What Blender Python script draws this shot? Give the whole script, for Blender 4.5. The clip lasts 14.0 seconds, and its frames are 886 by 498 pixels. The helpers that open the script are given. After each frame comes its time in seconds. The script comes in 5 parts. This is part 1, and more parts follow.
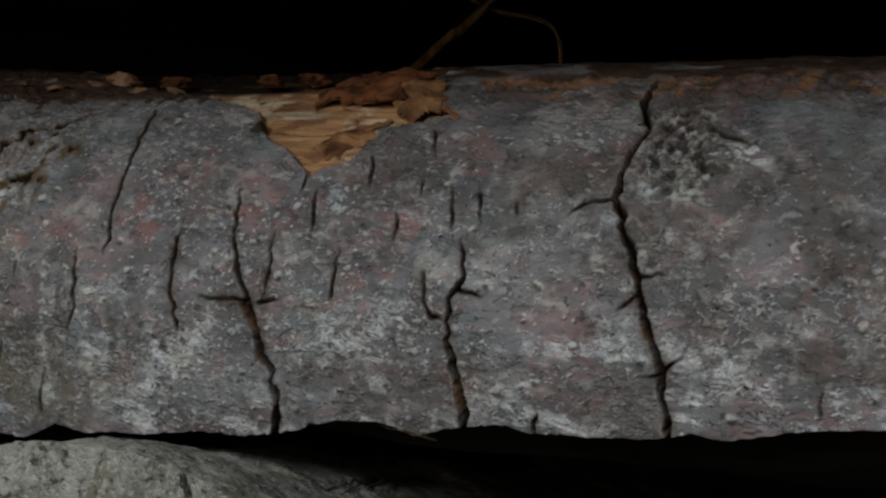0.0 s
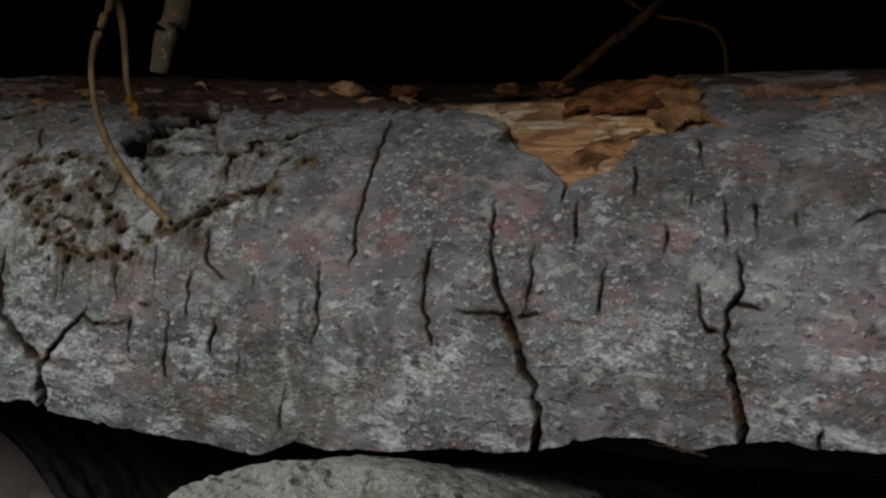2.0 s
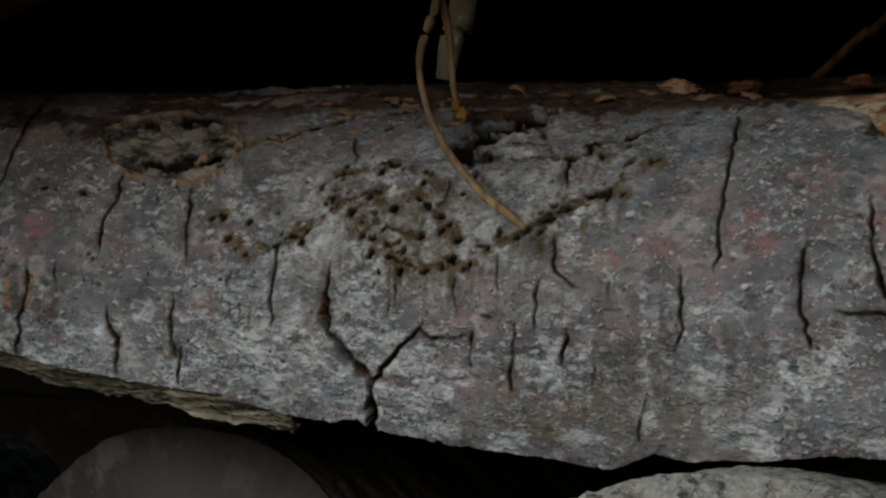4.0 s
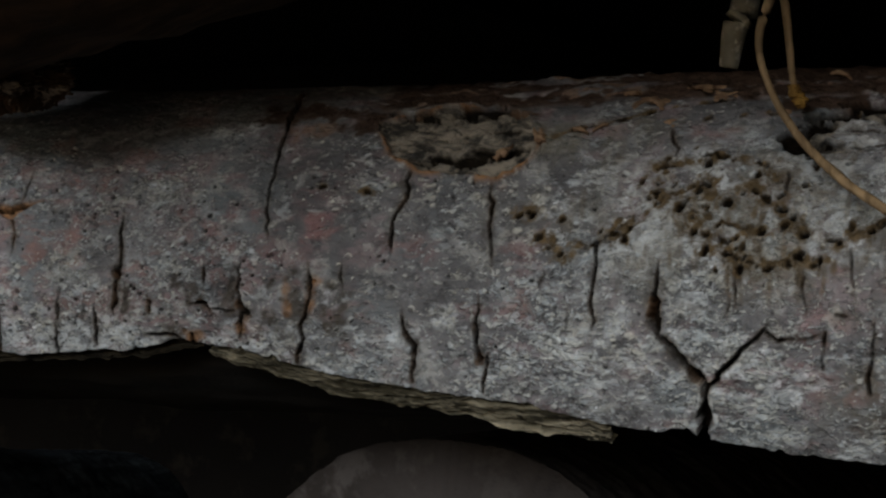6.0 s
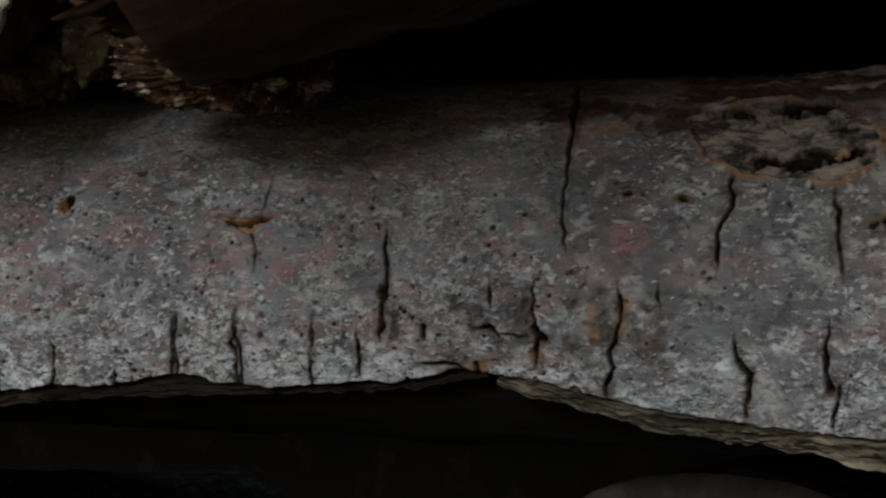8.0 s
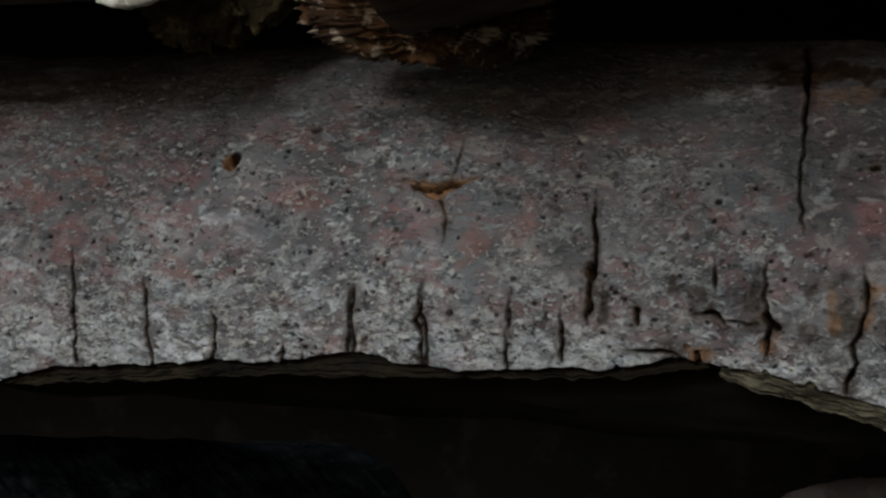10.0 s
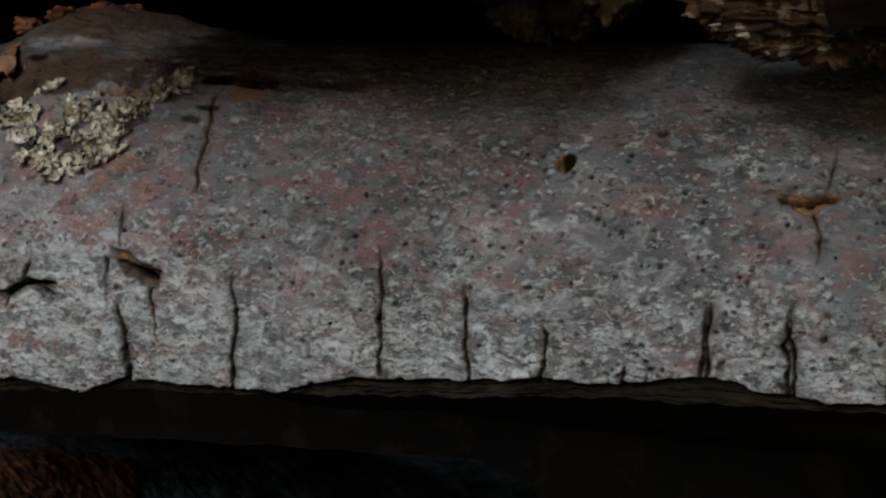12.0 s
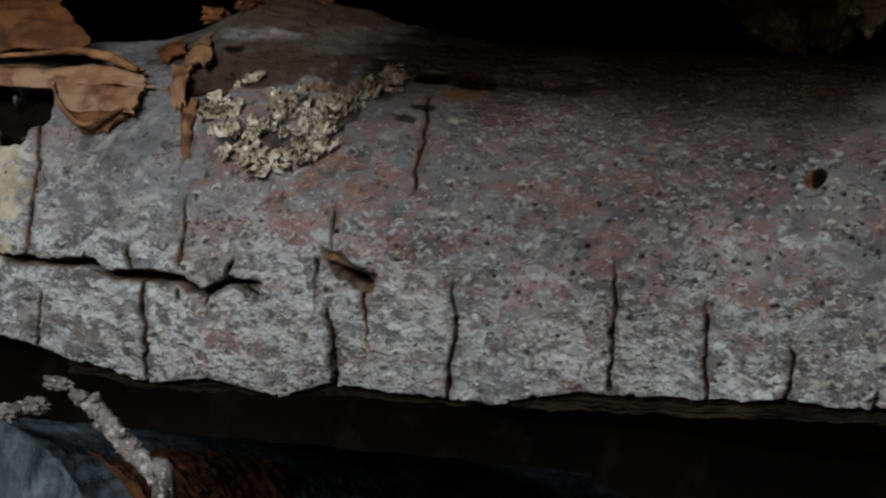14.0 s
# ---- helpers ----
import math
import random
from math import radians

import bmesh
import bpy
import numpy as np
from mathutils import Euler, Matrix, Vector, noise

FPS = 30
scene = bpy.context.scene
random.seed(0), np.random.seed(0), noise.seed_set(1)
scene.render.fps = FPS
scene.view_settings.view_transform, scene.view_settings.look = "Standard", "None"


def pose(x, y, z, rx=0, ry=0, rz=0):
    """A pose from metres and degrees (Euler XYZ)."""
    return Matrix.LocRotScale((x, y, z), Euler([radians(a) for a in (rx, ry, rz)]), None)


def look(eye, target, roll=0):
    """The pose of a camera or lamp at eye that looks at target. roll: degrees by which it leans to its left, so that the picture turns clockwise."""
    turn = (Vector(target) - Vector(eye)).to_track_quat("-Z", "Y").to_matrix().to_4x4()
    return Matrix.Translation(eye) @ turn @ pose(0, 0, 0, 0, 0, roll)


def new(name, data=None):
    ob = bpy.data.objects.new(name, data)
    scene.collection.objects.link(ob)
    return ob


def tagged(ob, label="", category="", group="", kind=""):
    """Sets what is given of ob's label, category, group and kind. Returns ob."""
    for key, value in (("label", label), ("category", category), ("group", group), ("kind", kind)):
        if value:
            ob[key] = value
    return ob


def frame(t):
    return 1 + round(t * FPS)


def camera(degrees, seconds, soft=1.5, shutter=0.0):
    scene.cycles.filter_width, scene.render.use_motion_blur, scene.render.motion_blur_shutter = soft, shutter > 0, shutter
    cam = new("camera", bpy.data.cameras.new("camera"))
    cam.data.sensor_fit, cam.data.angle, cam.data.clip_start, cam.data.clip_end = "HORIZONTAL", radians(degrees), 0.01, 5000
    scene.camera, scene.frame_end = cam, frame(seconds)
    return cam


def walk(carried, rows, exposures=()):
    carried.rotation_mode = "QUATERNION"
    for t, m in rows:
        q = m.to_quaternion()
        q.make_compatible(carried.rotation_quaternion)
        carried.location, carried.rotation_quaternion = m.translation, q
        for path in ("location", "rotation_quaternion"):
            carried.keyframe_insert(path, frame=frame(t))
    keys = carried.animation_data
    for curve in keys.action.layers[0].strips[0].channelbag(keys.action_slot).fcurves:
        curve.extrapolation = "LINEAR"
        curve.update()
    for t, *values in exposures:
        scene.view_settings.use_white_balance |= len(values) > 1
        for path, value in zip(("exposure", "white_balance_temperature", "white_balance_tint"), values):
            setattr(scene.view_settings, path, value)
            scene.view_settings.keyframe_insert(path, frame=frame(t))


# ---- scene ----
cam = camera(26, 14.0, soft=2.35)
# seconds, place in metres, yaw, pitch and roll in degrees; the log lies along x
PATH = [
    (0, 0.4214, -0.3893, 0.0207, 23.72, -0.14, -3.35),
    (0.5, 0.4061, -0.3978, 0.0245, 23.6, -0.36, -4.18),
    (1, 0.3849, -0.3978, 0.0218, 23.79, -0.12, -5.3),
    (1.5, 0.3733, -0.403, 0.0227, 23.5, -0.3, -4.96),
    (2, 0.3588, -0.4057, 0.0198, 23.2, -0.08, -2.97),
    (2.5, 0.3433, -0.4051, 0.0197, 22.96, -0.09, -0.55),
    (3, 0.3229, -0.4099, 0.0205, 23.14, -0.16, 0.41),
    (3.5, 0.3028, -0.4156, 0.0176, 24.23, 0.23, -1.11),
    (6, 0.1913, -0.4259, 0.0107, 23.15, 0.69, -0.45),
    (6.5, 0.1689, -0.4223, 0.0092, 22.98, 0.95, 0.15),
    (7, 0.1408, -0.4162, 0.0085, 22.62, 1.22, 0.48),
    (7.5, 0.112, -0.41, 0.0148, 22.02, 0.91, 0.6),
    (10, 0.0442, -0.3745, 0.0185, 23.25, -0.69, -1.44),
    (10.5, 0.0181, -0.3761, 0.0146, 22.78, -0.57, -0.51),
    (11, 0.0047, -0.3784, 0.0161, 23.01, -0.63, -0.92),
    (11.5, -0.0182, -0.3746, 0.0181, 22.72, -0.86, -2.38),
    (12, -0.041, -0.3727, 0.0152, 22.6, -0.41, -3.96),
    (12.5, -0.0529, -0.3767, 0.0139, 22.4, -0.26, -4.43),
    (13, -0.0696, -0.3804, 0.0137, 22.28, -0.21, -4.33),
    (13.5, -0.0826, -0.3786, 0.0108, 22.36, -0.13, -4.9),
    (14, -0.0931, -0.3782, 0.012, 22.4, -0.29, -5.95),
]
walk(cam, [(t, pose(x, y, z, 90 + pitch, roll, yaw)) for t, x, y, z, yaw, pitch, roll in PATH], exposures=[(0.0, 0.0), (14.0, 0.0)])

# ---- light ----
SUN_EL, SUN_AZ = 22.6, 183.0
world = bpy.data.worlds.new("sky")
scene.world = world
world.use_nodes = True
wn = world.node_tree.nodes
sky = wn.new("ShaderNodeTexSky")
sky.sky_type = "NISHITA"
sky.sun_disc = False
sky.sun_elevation, sky.sun_rotation = radians(SUN_EL), radians(SUN_AZ)
wn["Background"].inputs[1].default_value = 0.05
world.node_tree.links.new(sky.outputs[0], wn["Background"].inputs[0])
sun = new("sun", bpy.data.lights.new("sun", "SUN"))
sun.data.energy, sun.data.angle, sun.data.color = 1.9, radians(20), (0.93, 0.98, 1.0)
sun.matrix_world = look((-0.06, -1.2, 0.50), (0, 0, 0))


# ---- materials ----
# what the bark's surface carries, painted shade among it, four amounts to a layer
LAYERS = {
    "wear": ("recess_shade", "rust", "wood", "red"),
    "growth": ("frass", "crust", "chalk_light", "rot"),
    "stains": ("low", "brown", "stain", "straw"),
    "flecks": ("flake", "flake_shade", "dust", "dot"),
}


class Mat:
    """A node material with short helpers."""

    def __init__(self, name):
        self.m = bpy.data.materials.new(name)
        self.m.use_nodes = True
        self.t = self.m.node_tree
        self.b = self.t.nodes["Principled BSDF"]
        self.co = self.t.nodes.new("ShaderNodeTexCoord").outputs["Object"]
        self.seen = {}

    def put(self, sock, value):
        if isinstance(value, bpy.types.NodeSocket):
            self.t.links.new(value, sock)
        elif isinstance(value, tuple):
            sock.default_value = (*value, 1.0) if len(value) == 3 and sock.type == "RGBA" else value
        else:
            sock.default_value = value

    def stretch(self, sx, sy, sz, turn=(0, 0, 0)):
        n = self.t.nodes.new("ShaderNodeMapping")
        self.put(n.inputs["Vector"], self.co)
        n.inputs["Scale"].default_value = (sx, sy, sz)
        n.inputs["Rotation"].default_value = tuple(radians(a) for a in turn)
        return n.outputs[0]

    def noise(self, scale, detail=3.0, rough=0.55, at=None, warp=0.0):
        n = self.t.nodes.new("ShaderNodeTexNoise")
        self.put(n.inputs["Vector"], at if at is not None else self.co)
        n.inputs["Scale"].default_value, n.inputs["Detail"].default_value = scale, detail
        n.inputs["Roughness"].default_value, n.inputs["Distortion"].default_value = rough, warp
        return n.outputs["Fac"]

    def cells(self, scale, at=None, feature="F1"):
        n = self.t.nodes.new("ShaderNodeTexVoronoi")
        n.feature = feature
        self.put(n.inputs["Vector"], at if at is not None else self.co)
        n.inputs["Scale"].default_value = scale
        return n.outputs["Distance"]

    def ramp(self, fac, lo, hi, a=0.0, b=1.0):
        n = self.t.nodes.new("ShaderNodeMapRange")
        n.interpolation_type = "SMOOTHSTEP"
        self.put(n.inputs[0], fac)
        for k, v in zip((1, 2, 3, 4), (lo, hi, a, b)):
            n.inputs[k].default_value = v
        return n.outputs[0]

    def mul(self, a, b, op="MULTIPLY"):
        n = self.t.nodes.new("ShaderNodeMath")
        n.operation, n.use_clamp = ("ADD" if op == "SUM" else op), op not in ("SUBTRACT", "SUM")
        self.put(n.inputs[0], a), self.put(n.inputs[1], b)
        return n.outputs[0]

    def mix(self, fac, a, b):
        n = self.t.nodes.new("ShaderNodeMix")
        n.data_type = "RGBA"
        self.put(n.inputs[0], fac), self.put(n.inputs[6], a), self.put(n.inputs[7], b)
        return n.outputs[2]

    def attr(self, name):
        layer, i = next((l, names.index(name)) for l, names in LAYERS.items() if name in names)
        if layer not in self.seen:
            n = self.t.nodes.new("ShaderNodeAttribute")
            n.attribute_name = layer
            split = self.t.nodes.new("ShaderNodeSeparateColor")
            self.put(split.inputs[0], n.outputs["Color"])
            self.seen[layer] = (*split.outputs, n.outputs["Alpha"])
        return self.seen[layer][i]

    def random(self):
        return self.t.nodes.new("ShaderNodeObjectInfo").outputs["Random"]

    def done(self, colour, rough=0.85, height=None, strength=0.4, dist=0.001, gloss=0.3):
        self.put(self.b.inputs["Base Color"], colour)
        self.put(self.b.inputs["Roughness"], rough)
        self.put(self.b.inputs["Specular IOR Level"], gloss)
        if height is not None:
            n = self.t.nodes.new("ShaderNodeBump")
            n.inputs["Strength"].default_value, n.inputs["Distance"].default_value = strength, dist
            self.put(n.inputs["Height"], height)
            self.put(self.b.inputs["Normal"], n.outputs[0])
        return self.m


def bark_material():
    k = Mat("bark")
    fleck_at = k.stretch(0.6, 1.0, 1.0)
    hoop_at = k.stretch(1.0, 0.2, 0.2)
    c = k.mix(k.ramp(k.noise(32, 4, 0.6), 0.36, 0.64), (0.098, 0.093, 0.096), (0.192, 0.184, 0.189))
    c = k.mix(k.ramp(k.noise(34, 4, 0.6, k.stretch(1, 1, 1, (30, 0, 50))), 0.48, 0.64, 0, 0.6), c, (0.165, 0.188, 0.200))
    c = k.mix(k.ramp(k.noise(95, 4, 0.6, k.stretch(0.7, 1, 1, (0, 0, 20)), 0.5), 0.5, 0.66, 0, 0.55), c, (0.275, 0.2, 0.205))
    c = k.mix(k.ramp(k.noise(58, 6, 0.66, k.stretch(0.8, 1, 1, (70, 0, 0)), 0.5), 0.50, 0.66, 0, 0.75), c, (0.072, 0.068, 0.070))
    c = k.mix(k.ramp(k.noise(80, 6, 0.68, k.stretch(0.8, 1, 1, (10, 40, 0)), 0.6), 0.54, 0.68, 0, 0.6), c, (0.43, 0.42, 0.40))
    coarse = k.attr("crust")
    chip_at = k.stretch(0.62, 1, 1, (12, 0, 0))
    chips = k.noise(290, 4, 0.6, chip_at, 0.25)
    pits = k.ramp(k.noise(270, 4, 0.6, k.stretch(0.62, 1, 1, (60, 0, 0)), 0.25), 0.58, 0.65)
    red = k.mul(k.attr("red"), k.ramp(k.noise(190, 5, 0.65, fleck_at, 0.6), 0.42, 0.60))
    c = k.mix(k.mul(coarse, k.ramp(k.noise(420, 6, 0.75, fleck_at, 0.9), 0.52, 0.70, 0, 0.8)), c, (0.085, 0.082, 0.084))
    streak = k.mul(k.ramp(k.noise(300, 3, 0.6, hoop_at, 0.3), 0.56, 0.7), k.attr("low"))
    c = k.mix(k.mul(streak, 0.75), c, (0.07, 0.068, 0.068))
    grey = k.mul(k.attr("chalk_light"), k.ramp(k.mul(k.noise(260, 5, 0.68, fleck_at, 0.6), k.ramp(k.attr("chalk_light"), 0.5, 1, 0, 0.03), "ADD"), 0.47, 0.56, 0.0, 1.2))
    # pale bloom, whitened further to paint in light on the low side
    c = k.mix(k.mul(grey, k.ramp(k.noise(620, 4, 0.65, fleck_at), 0.38, 0.6, 0.35, 0.85)), c, k.mix(k.ramp(k.attr("low"), 0, 1), (0.68, 0.70, 0.72), (0.68, 0.705, 0.72)))
    c = k.mix(k.mul(pits, k.ramp(coarse, 0, 1, 0.15, 0.45)), c, (0.060, 0.057, 0.058))
    chips = k.mul(k.ramp(chips, 0.55, 0.64), k.ramp(coarse, 0, 1, 0.12, 0.5))
    c = k.mix(chips, c, k.mix(k.ramp(k.noise(50, 3), 0.4, 0.6), (0.56, 0.54, 0.48), (0.50, 0.535, 0.56)))
    c = k.mix(k.mul(red, 0.72), c, k.mix(k.ramp(k.noise(26, 2), 0.42, 0.6), (0.27, 0.112, 0.108), (0.30, 0.125, 0.095)))
    bias = k.mul(k.ramp(k.noise(38, 4, 0.6), 0.3, 0.7, 0.0, 0.13), k.ramp(k.attr("chalk_light"), 0, 1, 0, 0.06), "ADD")
    crumb = k.mul(k.noise(500, 4.5, 0.66, fleck_at, 0.6), bias, "ADD")
    crust = k.mul(coarse, k.ramp(crumb, 0.61, 0.70))
    shade = k.mul(k.ramp(k.noise(400, 4.5, 0.62, k.stretch(0.6, 1, 1, (0, 0, 90)), 0.7), 0.55, 0.66), k.mul(coarse, k.ramp(k.noise(120, 2), 0.4, 0.6, 0.05, 0.45)))
    c = k.mix(shade, c, (0.05, 0.048, 0.048))
    tone = k.mix(k.ramp(k.noise(50, 3), 0.4, 0.6), (0.56, 0.54, 0.48), (0.49, 0.53, 0.545))
    tone = k.mix(k.ramp(k.noise(1100, 3, 0.6), 0.5, 0.62, 0, 0.7), tone, (0.22, 0.215, 0.21))
    c = k.mix(k.mul(crust, 0.55), c, tone)
    crumb2 = k.mul(k.noise(780, 3, 0.6, k.stretch(0.65, 1, 1, (30, 0, 0)), 0.6), bias, "ADD")
    small = k.mul(k.ramp(coarse, 0, 1, 0.25, 1), k.ramp(crumb2, 0.655, 0.72))
    c = k.mix(k.mul(small, 0.8), c, (0.55, 0.55, 0.52))
    speck = k.ramp(k.noise(520, 3.5, 0.55, k.stretch(0.75, 1, 1, (20, 10, 0)), 0.6), 0.60, 0.66)
    speck = k.mul(speck, k.ramp(k.noise(45, 3), 0.42, 0.6, 0.25, 1))
    c = k.mix(k.mul(speck, 0.6), c, (0.03, 0.028, 0.028))
    dust = k.mix(k.noise(260, 5, 0.65), (0.075, 0.062, 0.034), (0.24, 0.205, 0.135))
    c = k.mix(k.mul(k.attr("dust"), k.ramp(k.noise(140, 5, 0.7, hoop_at), 0.34, 0.62, 0.15, 1)), c, dust)
    # shade under each flake's lip, painted dark
    c = k.mix(k.attr("flake_shade"), c, (0.028, 0.026, 0.025))
    pale = k.mix(k.ramp(k.noise(40, 3), 0.42, 0.58), (0.68, 0.65, 0.57), (0.62, 0.66, 0.68))
    c = k.mix(k.mul(k.attr("flake"), k.ramp(k.noise(900, 3, 0.6), 0.3, 0.6, 0.7, 1)), c, pale)
    c = k.mix(k.attr("dot"), c, (0.016, 0.014, 0.012))
    fr = k.mix(k.noise(520, 4, 0.65), (0.016, 0.010, 0.004), (0.20, 0.13, 0.058))
    c = k.mix(k.mul(k.attr("frass"), k.ramp(k.noise(300, 4, 0.65), 0.3, 0.6, 0.35, 1.5)), c, fr)
    wash = k.mix(k.noise(200, 4, 0.65), (0.018, 0.016, 0.015), (0.10, 0.078, 0.058))
    c = k.mix(k.mul(k.mul(k.attr("stain"), k.ramp(k.noise(330, 4, 0.65), 0.3, 0.6, 0.8, 2.2)), 0.93), c, wash)
    rust = k.mix(k.noise(300, 5, 0.65), (0.13, 0.055, 0.022), (0.42, 0.21, 0.085))
    c = k.mix(k.mul(k.attr("rust"), k.ramp(k.noise(350, 4), 0.25, 0.5, 0.35, 1)), c, rust)
    fibre = k.noise(230, 6, 0.65, k.stretch(0.13, 1, 1), 0.6)
    wood = k.mix(k.ramp(fibre, 0.3, 0.7), (0.17, 0.070, 0.026), (0.46, 0.26, 0.12))
    wood = k.mix(k.ramp(k.noise(60, 4, 0.6), 0.5, 0.58, 0, 0.85), wood, (0.58, 0.43, 0.29))
    wood = k.mix(k.ramp(k.noise(85, 5, 0.65, k.stretch(0.5, 1, 1, (0, 0, 40))), 0.5, 0.58, 0, 0.85), wood, (0.16, 0.065, 0.027))
    c = k.mix(k.attr("wood"), c, wood)
    straw = k.mix(k.ramp(k.noise(160, 5, 0.65, k.stretch(1, 0.6, 0.6)), 0.35, 0.65), (0.36, 0.29, 0.18), (0.62, 0.55, 0.40))
    c = k.mix(k.mul(k.attr("straw"), 0.85), c, straw)
    umber = k.mix(k.noise(280, 5, 0.7), (0.014, 0.010, 0.008), (0.115, 0.072, 0.052))
    c = k.mix(k.mul(k.attr("brown"), k.ramp(k.noise(150, 4, 0.65), 0.3, 0.5, 1.2, 2.5)), c, umber)
    rot = k.mix(k.ramp(k.noise(260, 6, 0.7, k.stretch(0.5, 1, 1), 0.6), 0.38, 0.62), (0.016, 0.013, 0.010), (0.27, 0.228, 0.178))
    c = k.mix(k.attr("rot"), c, rot)
    # near-black painted into splits, pores and hollows as the shade inside them
    c = k.mix(k.attr("recess_shade"), c, k.mix(k.noise(240, 4), (0.003, 0.0025, 0.002), (0.013, 0.009, 0.006)))
    dull = k.mul(k.mul(k.attr("recess_shade"), k.attr("dot"), "MAXIMUM"), k.mul(k.attr("flake_shade"), k.attr("brown"), "MAXIMUM"), "MAXIMUM")
    hgt = k.mul(k.noise(520, 6, 0.7, fleck_at, 0.7), k.mul(crust, 0.7), "SUM")
    hgt = k.mul(hgt, k.mul(chips, 0.6), "SUM")
    hgt = k.mul(hgt, k.mul(pits, 0.6), "SUBTRACT")
    hgt = k.mul(hgt, k.mul(small, 0.35), "SUM")
    hgt = k.mul(hgt, k.mul(speck, 0.5), "SUBTRACT")
    return k.done(c, k.mul(k.ramp(k.noise(200, 2), 0.3, 0.7, 0.5, 0.75), k.attr("recess_shade"), "ADD"), hgt, 0.9, 0.0009, k.ramp(dull, 0, 1, 0.42, 0.02))


def wood_material(name, dark, pale, scale=140.0, along=(0.12, 1, 1), bump=0.5, gloss=0.2):
    k = Mat(name)
    f = k.noise(scale, 5, 0.62, k.stretch(*along), 0.5)
    c = k.mix(k.ramp(f, 0.3, 0.7), dark, pale)
    mid = tuple((a + b) / 2 * 0.6 for a, b in zip(dark, pale))
    c = k.mix(k.ramp(k.noise(45, 4), 0.48, 0.68, 0, 0.7), c, mid)
    return k.done(c, 0.88, k.mul(f, k.noise(scale * 3, 3), "ADD"), bump, 0.001, gloss)


def crust_material(name, base, spot, deep, scale=300.0):
    k = Mat(name)
    c = k.mix(k.ramp(k.noise(scale * 0.25, 4), 0.35, 0.65), base, deep)
    c = k.mix(k.ramp(k.noise(scale, 4, 0.65), 0.52, 0.64), c, spot)
    return k.done(c, 0.9, k.noise(scale * 1.3, 5, 0.65), 0.7, 0.001, 0.2)


def splinter_material():
    k = Mat("weathered_splinters")
    f = k.noise(420, 5, 0.65, k.stretch(0.07, 1, 1), 0.4)
    c = k.mix(k.ramp(f, 0.42, 0.58), (0.014, 0.011, 0.007), (0.36, 0.31, 0.22))
    c = k.mix(k.ramp(k.noise(60, 4, 0.65, k.stretch(0.35, 1, 1)), 0.45, 0.62, 0, 0.7), c, (0.030, 0.025, 0.013))
    return k.done(c, 0.9, f, 1.0, 0.0016, 0.2)


def paper_material(name, dark, mid, pale):
    """Smooth thin bark, mottled in soft spots."""
    k = Mat(name)
    c = k.mix(k.ramp(k.noise(70, 4, 0.6), 0.32, 0.62), mid, pale)
    c = k.mix(k.ramp(k.noise(170, 4, 0.6, k.stretch(0.7, 1, 1), 0.4), 0.5, 0.68, 0, 0.75), c, dark)
    return k.done(c, 0.6, k.mul(k.noise(120, 3), k.noise(380, 4, 0.6), "ADD"), 0.55, 0.0012, 0.3)


def cross_material():
    """Pale grey-beige bark with fine crust, moss-tinted patches and dark fissures."""
    k = Mat("grey_lichened_bark")
    c = k.mix(k.ramp(k.noise(55, 5, 0.65), 0.36, 0.62), (0.16, 0.155, 0.135), (0.40, 0.39, 0.35))
    c = k.mix(k.ramp(k.noise(85, 5, 0.7, k.stretch(1, 0.5, 1, (20, 0, 0))), 0.5, 0.64, 0, 0.7), c, (0.17, 0.16, 0.10))
    grit = k.noise(620, 5, 0.7, None, 0.5)
    c = k.mix(k.ramp(grit, 0.5, 0.64, 0, 0.8), c, (0.52, 0.51, 0.47))
    c = k.mix(k.ramp(k.noise(480, 4, 0.65, k.stretch(0.6, 1, 1, (0, 30, 0))), 0.54, 0.66, 0, 0.9), c, (0.05, 0.046, 0.038))
    split = k.ramp(k.noise(60, 4, 0.6, k.stretch(1.6, 0.25, 0.6), 0.8), 0.60, 0.66)
    c = k.mix(split, c, (0.02, 0.016, 0.012))
    return k.done(c, 0.9, k.mul(grit, k.mul(split, 1.5), "SUBTRACT"), 0.9, 0.0015, 0.2)


M_BARK = bark_material()
# near-black colour stands in for the shade under the bark edge
M_CORE = wood_material("shade_dark_wood", (0.003, 0.0025, 0.002), (0.015, 0.0115, 0.008), 90)
M_TORN = wood_material("torn_inner_bark", (0.05, 0.018, 0.008), (0.36, 0.18, 0.08), 190, (0.5, 1, 1), 1.0)
M_PAPER = paper_material("papery_brown_bark", (0.030, 0.009, 0.003), (0.075, 0.027, 0.009), (0.15, 0.064, 0.022))
M_TAN = paper_material("tan_inner_bark", (0.095, 0.036, 0.013), (0.20, 0.092, 0.042), (0.33, 0.20, 0.118))
M_TORN_DARK = wood_material("dark_torn_bark", (0.02, 0.007, 0.003), (0.19, 0.070, 0.026), 210, (0.5, 1, 1), 1.0)
M_FLAKE = wood_material("dry_flakes", (0.10, 0.052, 0.028), (0.34, 0.215, 0.13), 240, (0.6, 1, 1))
M_SPLINT = splinter_material()
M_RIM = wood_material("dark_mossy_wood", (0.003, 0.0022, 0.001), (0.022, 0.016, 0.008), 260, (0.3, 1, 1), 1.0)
M_TWIG = wood_material("dry_stem", (0.11, 0.070, 0.036), (0.31, 0.205, 0.11), 260, (1, 1, 0.25), 0.6)
M_SEED = crust_material("ochre_husk", (0.26, 0.14, 0.03), (0.40, 0.25, 0.08), (0.05, 0.024, 0.008), 420)
M_STUB = crust_material("pale_branch_bark", (0.62, 0.60, 0.50), (0.80, 0.78, 0.70), (0.36, 0.33, 0.27), 260)
M_GREY = cross_material()
